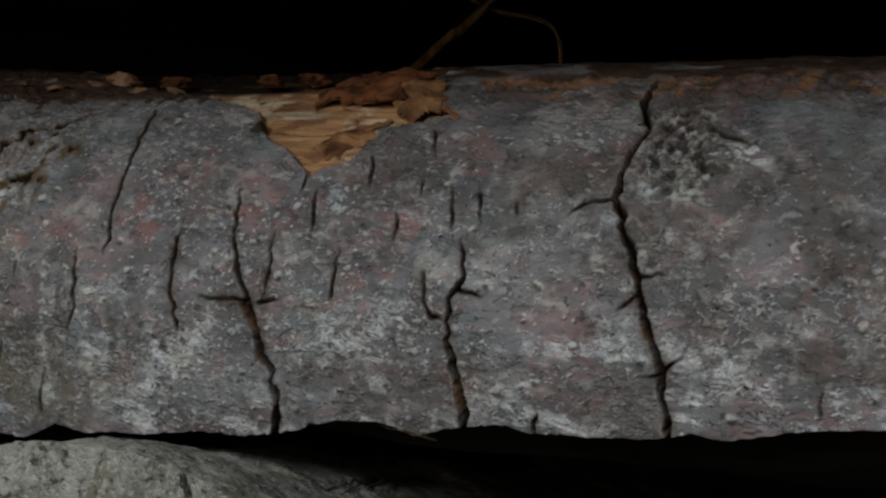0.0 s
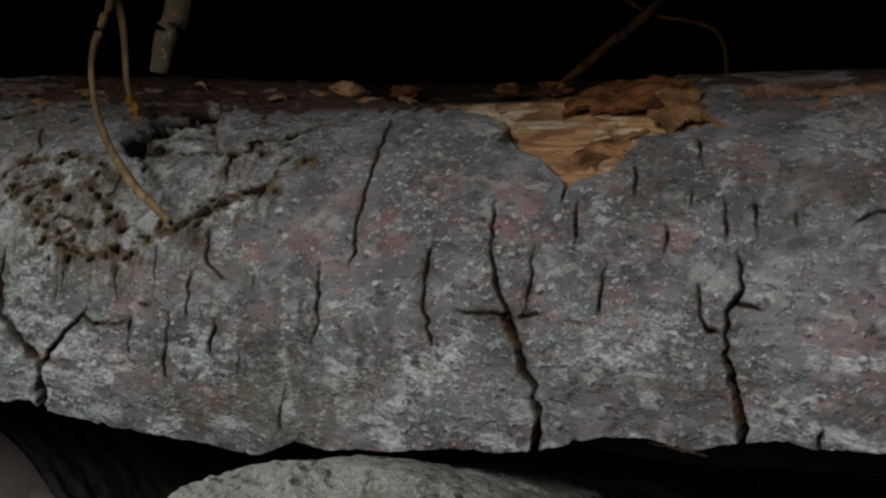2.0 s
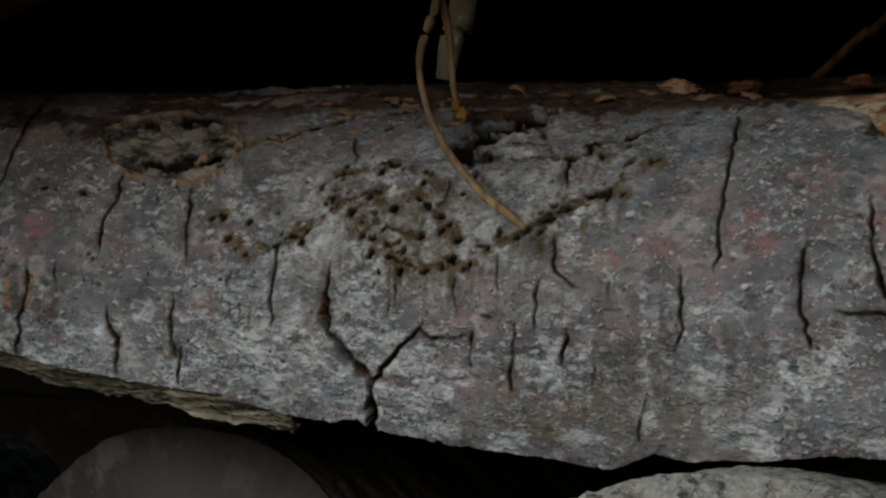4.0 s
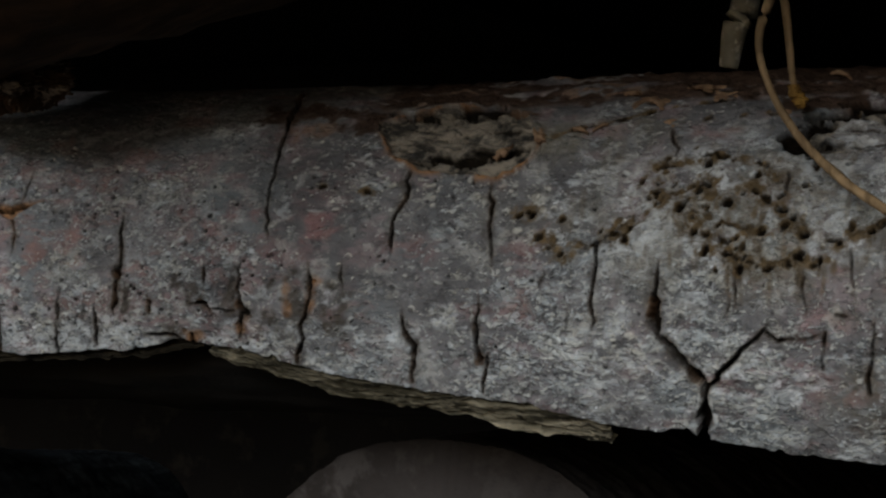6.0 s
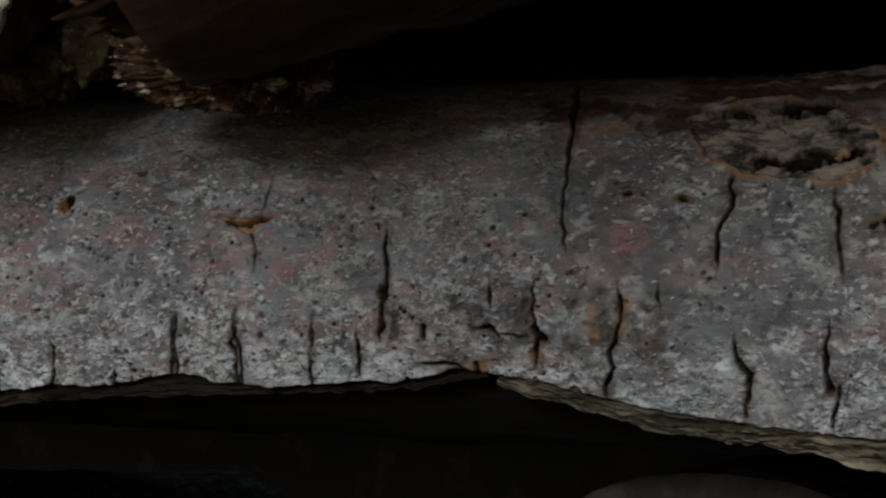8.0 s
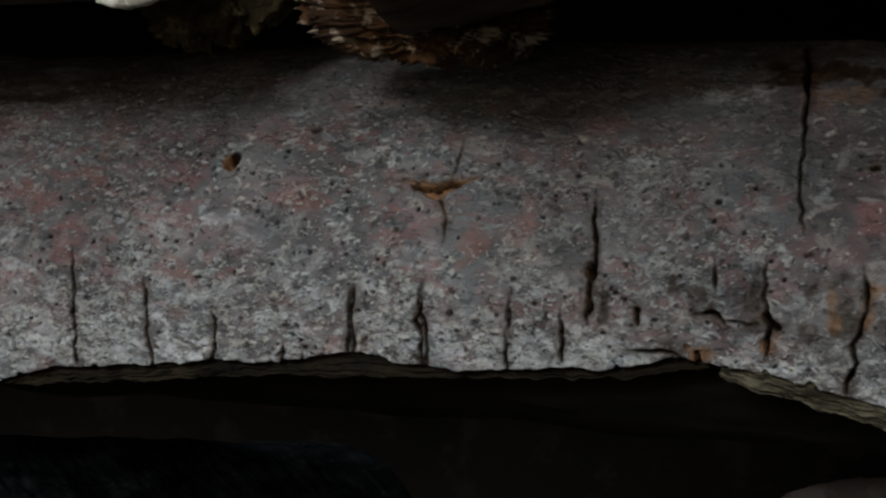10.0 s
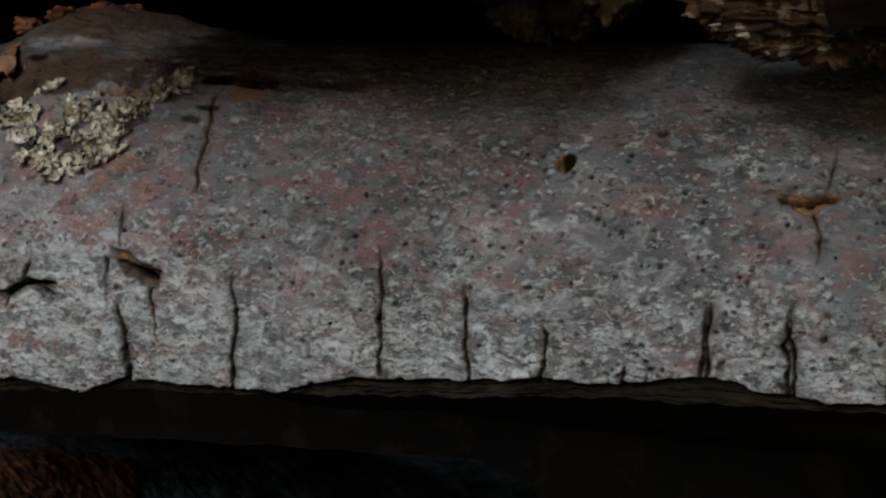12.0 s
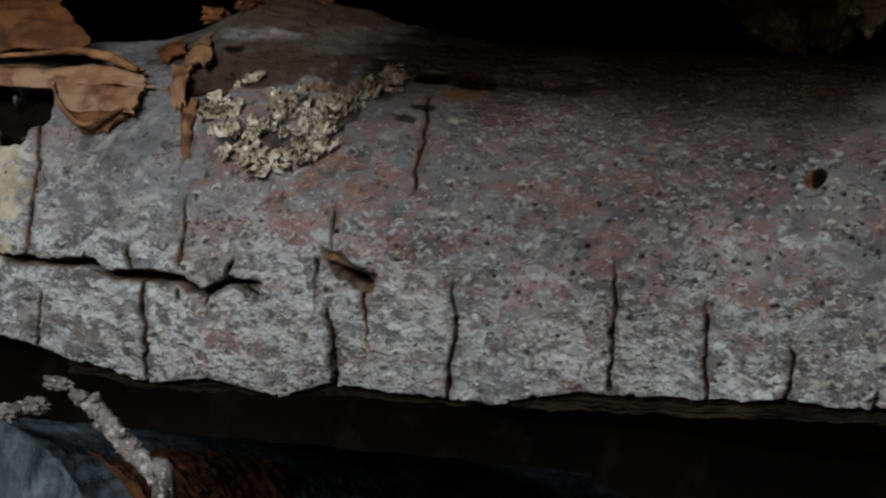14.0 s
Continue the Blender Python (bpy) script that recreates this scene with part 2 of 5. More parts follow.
M_CRUST = crust_material("pinkish_grey_crust", (0.26, 0.235, 0.23), (0.50, 0.47, 0.46), (0.09, 0.075, 0.07), 500)
# grey bark dimmed in colour to look shaded down below
M_DIM = crust_material("shade_dimmed_bark", (0.062, 0.053, 0.05), (0.078, 0.068, 0.064), (0.03, 0.024, 0.021), 60)
M_BLUE = wood_material("blue_grey_wood", (0.022, 0.028, 0.034), (0.16, 0.195, 0.225), 150, (1, 0.12, 0.6), 0.8)
M_RUSTY = wood_material("rotten_rusty_bark", (0.030, 0.015, 0.008), (0.28, 0.155, 0.08), 210, (0.5, 1, 1), 1.0)
M_RED = wood_material("red_brown_rot", (0.02, 0.008, 0.004), (0.15, 0.06, 0.026), 130, (1, 0.3, 1), 0.8)
M_DECAY = wood_material("decayed_brown_wood", (0.02, 0.011, 0.006), (0.10, 0.055, 0.028), 110, (0.2, 1, 1))
M_ROTWHITE = crust_material("white_rot", (0.13, 0.065, 0.03), (0.42, 0.33, 0.25), (0.03, 0.016, 0.009), 190)
M_LICHEN = crust_material("lichen_lobes", (0.60, 0.54, 0.43), (0.82, 0.78, 0.68), (0.28, 0.22, 0.14), 420)
M_MOSS = crust_material("olive_lichen", (0.085, 0.064, 0.03), (0.16, 0.12, 0.06), (0.03, 0.021, 0.010), 300)
M_SOIL = crust_material("dark_leaf_mould", (0.030, 0.024, 0.018), (0.05, 0.04, 0.03), (0.012, 0.010, 0.008), 40)
# near-black surface of the added slabs, in place of deep shade
M_BLOCKER = crust_material("near_black_slab", (0.012, 0.010, 0.009), (0.02, 0.017, 0.014), (0.006, 0.005, 0.005), 30)

# ---- shaping helpers ----
TABLE = np.random.RandomState(7).rand(16, 256, 256)


def vnoise(u, v, seed=0):
    """Smooth value noise, 0 to 1, one unit a cell."""
    iu, iv = np.floor(u).astype(int), np.floor(v).astype(int)
    fu, fv = u - iu, v - iv
    fu, fv = fu * fu * (3 - 2 * fu), fv * fv * (3 - 2 * fv)
    tab = TABLE[seed % 16]
    g = lambda a, b: tab[(iu + a) % 256, (iv + b) % 256]
    return (g(0, 0) * (1 - fu) + g(1, 0) * fu) * (1 - fv) + (g(0, 1) * (1 - fu) + g(1, 1) * fu) * fv


def fbm(u, v, octaves=3, seed=0):
    out, amp, tot = 0, 1.0, 0.0
    for o in range(octaves):
        out, tot = out + amp * vnoise(u * 2**o + 17 * o, v * 2**o + 31 * o, seed + o), tot + amp
        amp *= 0.55
    return out / tot


def step(lo, hi, x):
    t = np.clip((x - lo) / (hi - lo), 0, 1)
    return t * t * (3 - 2 * t)


def sheet_mesh(name, verts, rows, cols, material, closed=False):
    """A mesh from a grid of rows x cols vertices; closed: the columns join up."""
    me = bpy.data.meshes.new(name)
    me.vertices.add(rows * cols)
    me.vertices.foreach_set("co", np.asarray(verts, dtype=np.float32).reshape(-1))
    r = np.arange(rows - 1)[:, None] * cols
    c = np.arange(cols if closed else cols - 1)[None, :]
    d = (c + 1) % cols
    quads = np.stack([r + c, r + d, r + cols + d, r + cols + c], -1).reshape(-1, 4)
    me.loops.add(quads.size)
    me.loops.foreach_set("vertex_index", quads.reshape(-1).astype(np.int32))
    me.polygons.add(len(quads))
    me.polygons.foreach_set("loop_start", np.arange(0, quads.size, 4, dtype=np.int32))
    me.update(calc_edges=True)
    me.validate()
    me.polygons.foreach_set("use_smooth", np.ones(len(quads), dtype=bool))
    me.materials.append(material)
    return me


def part(name, data, parent=None, label="", m=None):
    ob = new(name, data)
    ob.parent = parent
    if m is not None:
        ob.matrix_basis = m
    return tagged(ob, label)


def bm_mesh(name, bm, material, smooth=True):
    me = bpy.data.meshes.new(name)
    bm.to_mesh(me)
    bm.free()
    for p in me.polygons:
        p.use_smooth = smooth
    me.materials.append(material)
    return me


def spline(points, per=8):
    """Points of a smooth curve through the points given."""
    p = [Vector(q) for q in points]
    p = [2 * p[0] - p[1], *p, 2 * p[-1] - p[-2]]
    out = []
    for a, b, c, d in zip(p, p[1:], p[2:], p[3:]):
        for i in range(per):
            t = i / per
            out.append(0.5 * (2 * b + (c - a) * t + (2 * a - 5 * b + 4 * c - d) * t * t + (3 * b - a - 3 * c + d) * t**3))
    return out + [p[-2]]


def tube(name, points, radii, material, sides=12, rough=0.1, seed=0, per=8, grain=4.0):
    """A stem along the points (mm) with radii (mm) that run along it, knobbly, with closed ends."""
    way = spline(points, per)
    n = len(way)
    rad = np.interp(np.linspace(0, 1, n), np.linspace(0, 1, len(radii)), radii)
    verts = np.zeros((n + 2, sides, 3))
    side = Vector((0, 0, 1))
    for i, p in enumerate(way):
        d = (way[min(i + 1, n - 1)] - way[max(i - 1, 0)]).normalized()
        a = d.cross(side if abs(d.z) < 0.95 else Vector((1, 0, 0))).normalized()
        b = d.cross(a)
        ang = np.arange(sides) * 2 * np.pi / sides
        f = 1 + rough * 2 * (fbm(np.cos(ang) * grain * 0.5 + i * 0.35 + 9 * seed, np.sin(ang) * grain * 0.5 + 40, 2, seed) - 0.5)
        ring = np.array(p)[None] + (np.cos(ang) * f * rad[i])[:, None] * np.array(a)[None] + (np.sin(ang) * f * rad[i])[:, None] * np.array(b)[None]
        verts[i + 1] = ring
    verts[0], verts[-1] = np.array(way[0]), np.array(way[-1])
    verts[0] += (verts[1] - verts[0]) * 0.02
    verts[-1] += (verts[-2] - verts[-1]) * 0.02
    return sheet_mesh(name, verts / 1000, n + 2, sides, material, True)


# ---- the log: its form ----
DEPTH = 55.0  # half depth, mm
HX = (-500, -385, -340, -283, -236, -160, -50, 0, 70, 145, 180, 230, 259, 300, 327, 450)
HZ = (52, 53.5, 56, 58.2, 60.2, 63.2, 62, 61.5, 62.8, 61.8, 62.7, 65.7, 66.2, 68.3, 69.3, 71)


def on_log(x, phi, lift=0.0):
    """The place (mm) on the log at x mm along it and phi degrees up from its front, lift mm off the bark."""
    a = np.radians(phi)
    xs = np.linspace(-560, 480, 261)
    smooth = np.convolve(np.interp(np.r_[-620:-560:4, xs, 484:544:4], HX, HZ), np.ones(9) / 9, "same")[15:-15]
    up = np.interp(x, xs, smooth)
    h = np.where(np.asarray(phi) > 0, up, DEPTH)
    return np.stack([x + 0 * a, DEPTH - (DEPTH + lift) * np.cos(a), (h + lift) * np.sin(a)], -1)


EDGE_A = ((-560, -24), (-400, -20), (-352, -25), (-336, -28), (-321, -30.6), (-306, -27.6), (-287, -29.2), (-276, -24.3), (-265, -23.6), (-246, -23.8), (-235, -23.1), (-222, -19.1), (-209, -16.8), (-190, -16), (-173, -12.8), (-165, -14.1), (-138, -11.2), (-118, -12.1), (-113, -13.2), (-102, -12), (-80, -10.4), (-62, -8))
EDGE_B = ((-51, -9.1), (-32, -12.5), (-20, -16), (0, -18.8), (18, -20.9), (39, -24.8), (48, -26.7), (71, -30.6), (92, -33.2), (115, -35.8), (130, -37.9), (136, -36.6), (145, -32), (153, -34.3), (178, -31), (206, -28.8), (225, -22), (237, -22.3), (245, -23.8), (264, -19.4), (272, -20.8), (293, -20), (316, -17.8), (330, -14.4), (350, -12.4), (480, -14))


def edge(x):
    """How far down (degrees) the bark reaches, ragged."""
    p = np.array(EDGE_A + EDGE_B)
    e = np.interp(x, p[:, 0], p[:, 1])
    return e + 2.0 * (fbm(x / 9.0, 0 * x + 3.3, 3, 2) - 0.5) + 0.45 * (vnoise(x / 1.7, 0 * x + 8.1, 5) - 0.5) + 0.9 * step(0.8, 0.97, vnoise(x / 3.1, 0 * x + 2.7, 6)) + 1.6 * step(0.62, 0.95, vnoise(x / 11.0, 0 * x + 4.7, 7))


FINE = 0.33
XS = np.r_[np.arange(-560, -420, 3.0), np.arange(-420, 356, FINE), np.arange(356, 481, 3.0)]
ROWS_PHI = np.r_[np.arange(-22, 80, FINE / 1.02), np.arange(80, 151, 2.0)]
PHI = np.repeat(ROWS_PHI[:, None], len(XS), 1)
reach = np.clip(1 - np.arange(len(ROWS_PHI)) / 130.0, 0, 1)[:, None]
PHI = PHI + (edge(XS)[None] + 22.0) * reach
X2 = np.repeat(XS[None], len(ROWS_PHI), 0)
S2 = np.radians(PHI) * 60.0
H = 1.6 * (fbm(X2 / 45, S2 / 45, 2, 1) - 0.5) + 0.7 * (fbm(X2 / 11, S2 / 8, 3, 3) - 0.5)
MASK = {n: np.zeros_like(H) for names in LAYERS.values() for n in names}


def arc(phi):
    return math.radians(phi) * 60.0


def blob(x, phi, rx, rs, wild=0.6, soft=0.45, cell=4.0):
    """A soft uneven patch, 0 to 1, of half sizes rx along and rs round the log (mm)."""
    lo, hi = np.searchsorted(XS, (x - 1.6 * rx, x + 1.6 * rx))
    win = np.zeros_like(H)
    xx, ss = X2[:, lo:hi], S2[:, lo:hi]
    d = np.hypot((xx - x) / rx, (ss - arc(phi)) / rs) + wild * (fbm(xx / cell, ss / cell, 3, 6) - 0.5) * 2
    win[:, lo:hi] = step(1.0, 1.0 - soft, d)
    return win


def add(name, amount):
    MASK[name] = np.maximum(MASK[name], amount)


def along(points, lo, hi):
    """Distance (mm) of the columns lo to hi from a line through the points, and how far along it, 0 to 1."""
    xx, ss = X2[:, lo:hi], S2[:, lo:hi]
    best, part_of = np.full(xx.shape, 1e9), np.zeros(xx.shape)
    n = len(points) - 1
    for i, ((ax, ay), (bx, by)) in enumerate(zip(points, points[1:])):
        dx, dy = bx - ax, by - ay
        t = np.clip(((xx - ax) * dx + (ss - ay) * dy) / (dx * dx + dy * dy + 1e-9), 0, 1)
        d = np.hypot(xx - ax - t * dx, ss - ay - t * dy)
        near = d < best
        best = np.where(near, d, best)
        part_of = np.where(near, (i + t) / n, part_of)
    return best, part_of


rng = random.Random(11)


def crack(kind, w0, w1, *points):
    """A split in the bark through points (x mm, phi degrees), w0 to w1 mm wide; kind 'o' shows orange inner bark."""
    p = [(x, arc(a)) for x, a in points]
    fine = [p[0]]
    for (ax, ay), (bx, by) in zip(p, p[1:]):
        n = max(1, int(math.hypot(bx - ax, by - ay) / 2.0))
        for i in range(1, n + 1):
            j = 0.0 if i == n else 0.34
            fine.append((ax + (bx - ax) * i / n + rng.gauss(0, 1.1 * j), ay + (by - ay) * i / n + rng.uniform(-j, j)))
    lo, hi = np.searchsorted(XS, (min(q[0] for q in fine) - 6, max(q[0] for q in fine) + 6))
    d, t = along(fine, lo, hi)
    xx, ss = X2[:, lo:hi], S2[:, lo:hi]
    slim = 0.7 if kind == "o" else 0.8
    w = slim * (w0 + (w1 - w0) * t) * (0.35 + 1.2 * fbm(xx / 3.6, ss / 3.6, 3, 9))
    w = w * (0.82 + 0.56 * step(0.7, 1.7, w)) * (1 - 0.18 * step(0, -60, xx) * step(-240, -200, xx))
    run = sum(math.hypot(b[0] - a[0], b[1] - a[1]) for a, b in zip(fine, fine[1:]))
    taper = min(0.5, 4.5 / max(run, 1))
    low_end = points[-1][1] < -8 and run > 6
    start = 1.0 if w0 > 1.3 * w1 else 0.6 if w0 >= 1.2 else 0.06
    ends = np.minimum(1, t / taper + start) * (1.0 if low_end else np.minimum(1, (1 - t) / taper + (0.6 if run < 6 and w1 > 1.2 else 0.04)))
    d = np.maximum(d + 0.9 * (fbm(xx / 2.3, ss / 2.3, 4, 2) - 0.5) * np.clip(w, 0.3, 1.2), 0)
    half = np.maximum(w * ends * 0.42, 0.03)
    thin = np.clip(w * ends / 0.8, 0.0, 1)
    faint = 0.72 + 0.5 * fbm(xx / 5.0, ss / 4.0, 3, 12) + 0.4 * step(0.8, 1.4, w)
    gap = step(half + 0.25, np.maximum(half - 0.2, 0.0), d) * thin
    deep = np.clip(1.2 + 2.4 * w, 1.2, 5.2)
    H[:, lo:hi] += (0.42 * np.exp(-np.maximum(d - half, 0) / 0.9) - 0.3 * np.exp(-np.maximum(d - half, 0) / 3.0)) * np.clip(w, 0, 1.5) * (1 - gap)
    H[:, lo:hi] -= deep * gap
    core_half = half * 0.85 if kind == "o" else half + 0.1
    # the split's core is coloured black for the shade deep in it
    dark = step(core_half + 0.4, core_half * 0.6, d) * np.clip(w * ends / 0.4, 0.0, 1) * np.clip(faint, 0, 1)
    brown = 0.35 * step(half + 0.9, half, d) * (0.35 + 0.6 * fbm(xx / 2, ss / 2, 2, 5)) * np.clip(w * ends / 0.6, 0.2, 1)
    edge_rust = step(half + (0.9 if kind == "o" else 0.75), half * (0.5 if kind == "o" else 0.8), d) * (0.85 if kind == "o" else 0.35 + 0.4 * step(1.0, 1.6, w)) * np.clip(w * ends / 0.9, 0.25, 1) * step(0.44, 0.6, fbm(xx / 4, ss / 4, 3, 4) + (0.03 if kind == "o" else 0))
    wash = step(half + 2.2, half * 0.6, d + 2.2 * (fbm(xx / 2.6, ss / 5.0, 3, 7) - 0.5)) * step(0.3, 0.62, fbm(xx / 6, ss / 8, 2, 3) + 0.08) * np.clip(w * ends / 0.6, 0, 1)
    lip = 0.5 * np.exp(-(((d - half - 0.6) / 0.4) ** 2)) * step(0.46, 0.6, fbm(xx / 3, ss / 3, 3, 1)) * np.clip(w * ends / 1.2, 0, 1)
    for name, values in (("flake", lip), ("stain", 0.5 * wash), ("rust", edge_rust), ("frass", brown), ("recess_shade", dark)):
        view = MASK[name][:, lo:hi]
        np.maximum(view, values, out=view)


def region(points, wild=1.2, cell=3.0):
    """Signed distance (mm, inside positive) from the rim of a patch with corners (x, phi), uneven."""
    xs = [x for x, a in points]
    lo, hi = np.searchsorted(XS, (min(xs) - 8, max(xs) + 8))
    q = [(x, arc(a)) for x, a in points]
    d, _ = along(q + [q[0]], lo, hi)
    xx, ss = X2[:, lo:hi], S2[:, lo:hi]
    inside = np.zeros(xx.shape, dtype=bool)
    for (ax, ay), (bx, by) in zip(q, q[1:] + q[:1]):
        if ay != by:
            inside ^= ((ay > ss) != (by > ss)) & (xx < (bx - ax) * (ss - ay) / (by - ay) + ax)
    out = np.full(H.shape, -99.0)
    out[:, lo:hi] = np.where(inside, d, -d) + wild * 2 * (fbm(xx / cell, ss / cell, 3, 8) - 0.5)
    return out


# splits, from the thick end to the thin end
crack("c", 1.46, 1.58, (287.7, 65.1), (287.9, 52.9), (290.8, 45), (288.3, 39.7), (287.4, 34.3), (287.3, 29.2), (289.8, 23.4), (292.7, 19.6), (295.2, 13.8), (296.8, 8.7), (298.6, 3.7), (301.4, -1.4), (302.9, -11.3), (303.4, -18.9))
crack("c", 0.99, 0.37, (287.3, 29.2), (282.5, 28.5), (277.9, 26), (276.3, 24))
crack("c", 0.84, 0.36, (295.5, 13.8), (299.7, 14.7), (304.8, 14.2))
crack("c", 0.97, 0.36, (295.9, 10.7), (293, 8.5), (290.7, 6.9))
crack("c", 0.72, 0.24, (302.4, -4.4), (298.5, -5.1), (295.3, -5))
crack("c", 0.72, 0.24, (302.9, -3.1), (307.4, 1.3), (308.4, 4.3))
crack("c", 0.63, 2.5, (253.5, 21.1), (254.5, 14.3), (254.3, 10.4), (252, 7.5), (252, 3.1), (253.3, -2.7), (254.8, -9.1), (256.4, -15.7), (256.2, -22.1))
crack("c", 0.63, 1.13, (244.5, 14.3), (246, 9.4), (248, 4), (252, 3.1))
crack("c", 0.87, 0.37, (254.5, 9.3), (259.8, 8.4), (262, 9.6))
crack("c", 0.66, 2.1, (194.6, 29.9), (194.9, 23), (196.4, 15.4), (199.2, 8.2), (202, 4.2), (204.8, -2.4), (205.6, -7.8), (208.5, -11.8), (209, -18.9), (207.2, -28.3))
crack("c", 0.52, 1.05, (206.4, 20.7), (206.6, 13.3), (205.9, 6.2), (204.7, 4.1))
crack("c", 1.2, 0.4, (201.9, 4.8), (192.9, 4.5), (185.9, 5.1))
crack("c", 1.05, 0.39, (204.7, 4.3), (209.3, 5.2), (212.9, 6.5))
crack("c", 2.11, 1.32, (200.6, 3.5), (203, 1.3), (205, -3.8))
crack("c", 0.98, 0.7, (159.5, 53.8), (160.8, 41.3), (160.4, 30.6), (160.6, 20.5), (160.8, 11.3))
crack("c", 0.54, 1.08, (181.2, 20.7), (180.6, 13.5), (180.4, 6.1), (182.9, -1.3), (182.8, -5.5))
crack("c", 0.66, 0.4, (211, 32.9), (210.5, 27.3))
crack("c", 0.65, 0.92, (214.8, 30.1), (215.3, 23.5), (215.7, 17.9))
crack("c", 0.52, 0.9, (223.3, 17.5), (223.4, 11.6), (223, 4.8))
crack("c", 0.65, 0.39, (226.4, 37.4), (228.5, 28.3))
crack("c", 0.51, 0.64, (236.1, 26.6), (237.3, 16.9))
crack("c", 0.64, 0.39, (239.7, 44.8), (243, 35.5))
crack("c", 0.51, 0.51, (240.6, 33.4), (241.1, 27.4))
crack("c", 0.5, 0.63, (248.4, 32.9), (251, 19.8))
crack("c", 0.75, 0.5, (255.7, 29.2), (257.3, 21.3))
crack("c", 0.5, 0.37, (264.9, 27.5), (265.7, 23.9))
crack("c", 0.5, 0.99, (272.8, -13.5), (273.1, -20.3))
crack("c", 0.47, 0.47, (336.3, -3.3), (336.2, -10))
crack("c", 0.49, 0.49, (305.5, 42.7), (311.6, 40.6))
crack("c", 0.82, 0.55, (104, 1.8), (107.8, 1.2))
crack("c", 0.54, 0.94, (120.3, 22.3), (122, 11.9), (126.4, 8.8), (129.4, 8.2))
crack("c", 0.68, 0.81, (118, 10.6), (117.6, -2.1))
crack("c", 0.55, 0.82, (113.1, 1.8), (111.1, -16.7))
crack("c", 0.67, 0.81, (125.9, 0.7), (124.4, -9.1))
crack("c", 0.79, 0.65, (152.8, 14.4), (152.9, -1.6), (151.7, -7.1))
crack("c", 0.41, 0.55, (106.7, 17), (107.7, 5.5))
crack("c", 0.41, 0.55, (96.5, 11.8), (97, 0.4))
crack("c", 0.96, 0.55, (121.2, 38.6), (122, 30.8))
crack("c", 0.69, 0.41, (101.6, -2.3), (101, -11))
crack("c", 0.53, 0.53, (135.7, 11.9), (135.8, 5.1))
crack("c", 0.4, 0.4, (132.4, -4.7), (131.9, -14.7))
crack("c", 0.54, 0.54, (144.7, -14.4), (141.8, -28.3))
crack("c", 0.56, 0.56, (80.8, 10.5), (81.2, 2.8))
crack("c", 0.73, 0.58, (61.1, 47.4), (64.5, 36.2))
crack("c", 0.7, 0.56, (90.8, 34.2), (91.5, 27.4))
crack("c", 0.39, 1.57, (63.3, 14.1), (62.4, 6.8), (62.2, 4.4))
crack("c", 2.36, 3.41, (62.1, 5.6), (62, 0.8), (63.2, -4.2))
crack("c", 1.18, 2.49, (63.2, -3.8), (67.8, -8.5), (70.9, -13.9), (73.8, -16.7), (71.9, -31.3))
crack("c", 1.9, 2.3, (63, -3.6), (66, -6.6), (70, -11.6), (73.4, -15.8))
crack("c", 2.3, 2.6, (73.4, -15.5), (72.8, -22), (72, -32))
crack("c", 1.82, 0.78, (73.8, -16.7), (79, -10.9), (82.4, -6.7), (87.6, -1.9), (89.6, 0.7))
crack("c", 1.03, 0.51, (88.3, -2.6), (90.8, -4.5), (97.9, -3.7), (102.3, -2.3))
crack("c", 1.19, 0.66, (47.2, 16.6), (47.2, 7.9), (46.7, -4.8))
crack("c", 1.26, 0.84, (-4.4, 35.3), (-3.5, 28.2), (-5.7, 23.8), (-5.9, 12.8))
crack("c", 0.68, 0.68, (18.2, 32.4), (19.6, 20.8), (21.5, 10.3))
crack("c", 0.71, 1.13, (-28.1, 12.6), (-26.7, 6), (-28, -0.6), (-30.5, -12.5))
crack("c", 0.96, 1.24, (-1.8, 2.4), (-1.1, -4.4), (1.4, -7.3), (0.3, -16.9))
crack("c", 0.68, 1.49, (18.1, 5.2), (17.5, -2.6), (18.4, -11.2))
crack("c", 0.82, 0.96, (21, -8.2), (18.6, -19.3))
crack("c", 1.8, 0.5, (-48.4, 72.4), (-43.7, 50.3), (-42.7, 38.2), (-42.1, 29.9), (-39.8, 16.7))
crack("c", 0.72, 1.44, (-47.5, 13.9), (-46, 1.9), (-46.6, -6.9))
crack("c", 0.72, 0.72, (-57.1, 1), (-45.7, 0.3))
crack("c", 0.87, 1.74, (-62.1, 1.6), (-57.2, 2.4), (-54.2, -0.3))
crack("c", 2.58, 1.72, (-46.5, 1.8), (-44, -0.1))
crack("c", 0.9, 1.2, (-84.4, 25.3), (-83, 15.1), (-83.4, 8.1), (-83.7, -1.5))
crack("c", 2.39, 2.39, (-83.7, 10.2), (-83.4, 7.9))
crack("c", 0.61, 0.76, (-101.1, 6.6), (-101, -6.5))
crack("c", 0.75, 0.9, (-89.5, 2.6), (-89.4, -9.4))
crack("c", 0.73, 0.87, (-57.2, 12.5), (-56.9, 4.4))
crack("c", 0.59, 1.03, (-77.5, -6.3), (-65.6, -6.1), (-60.7, -8.2))
crack("c", 2.04, 2.63, (-60.5, -5.7), (-59.9, -8.7))
crack("c", 2.07, 1.48, (-73.1, 2.2), (-73, -0.6))
crack("c", 0.39, 0.52, (79.7, 5.8), (79.2, -0.1))
crack("c", 0.56, 0.56, (-18.7, 12.7), (-18, 4.8))
crack("c", 0.53, 0.53, (40.4, 3), (40.4, -5))
crack("c", 0.4, 0.54, (34.3, 11.6), (34, 5.3))
crack("c", 0.75, 0.6, (-93, 2.6), (-92.9, -3.2))
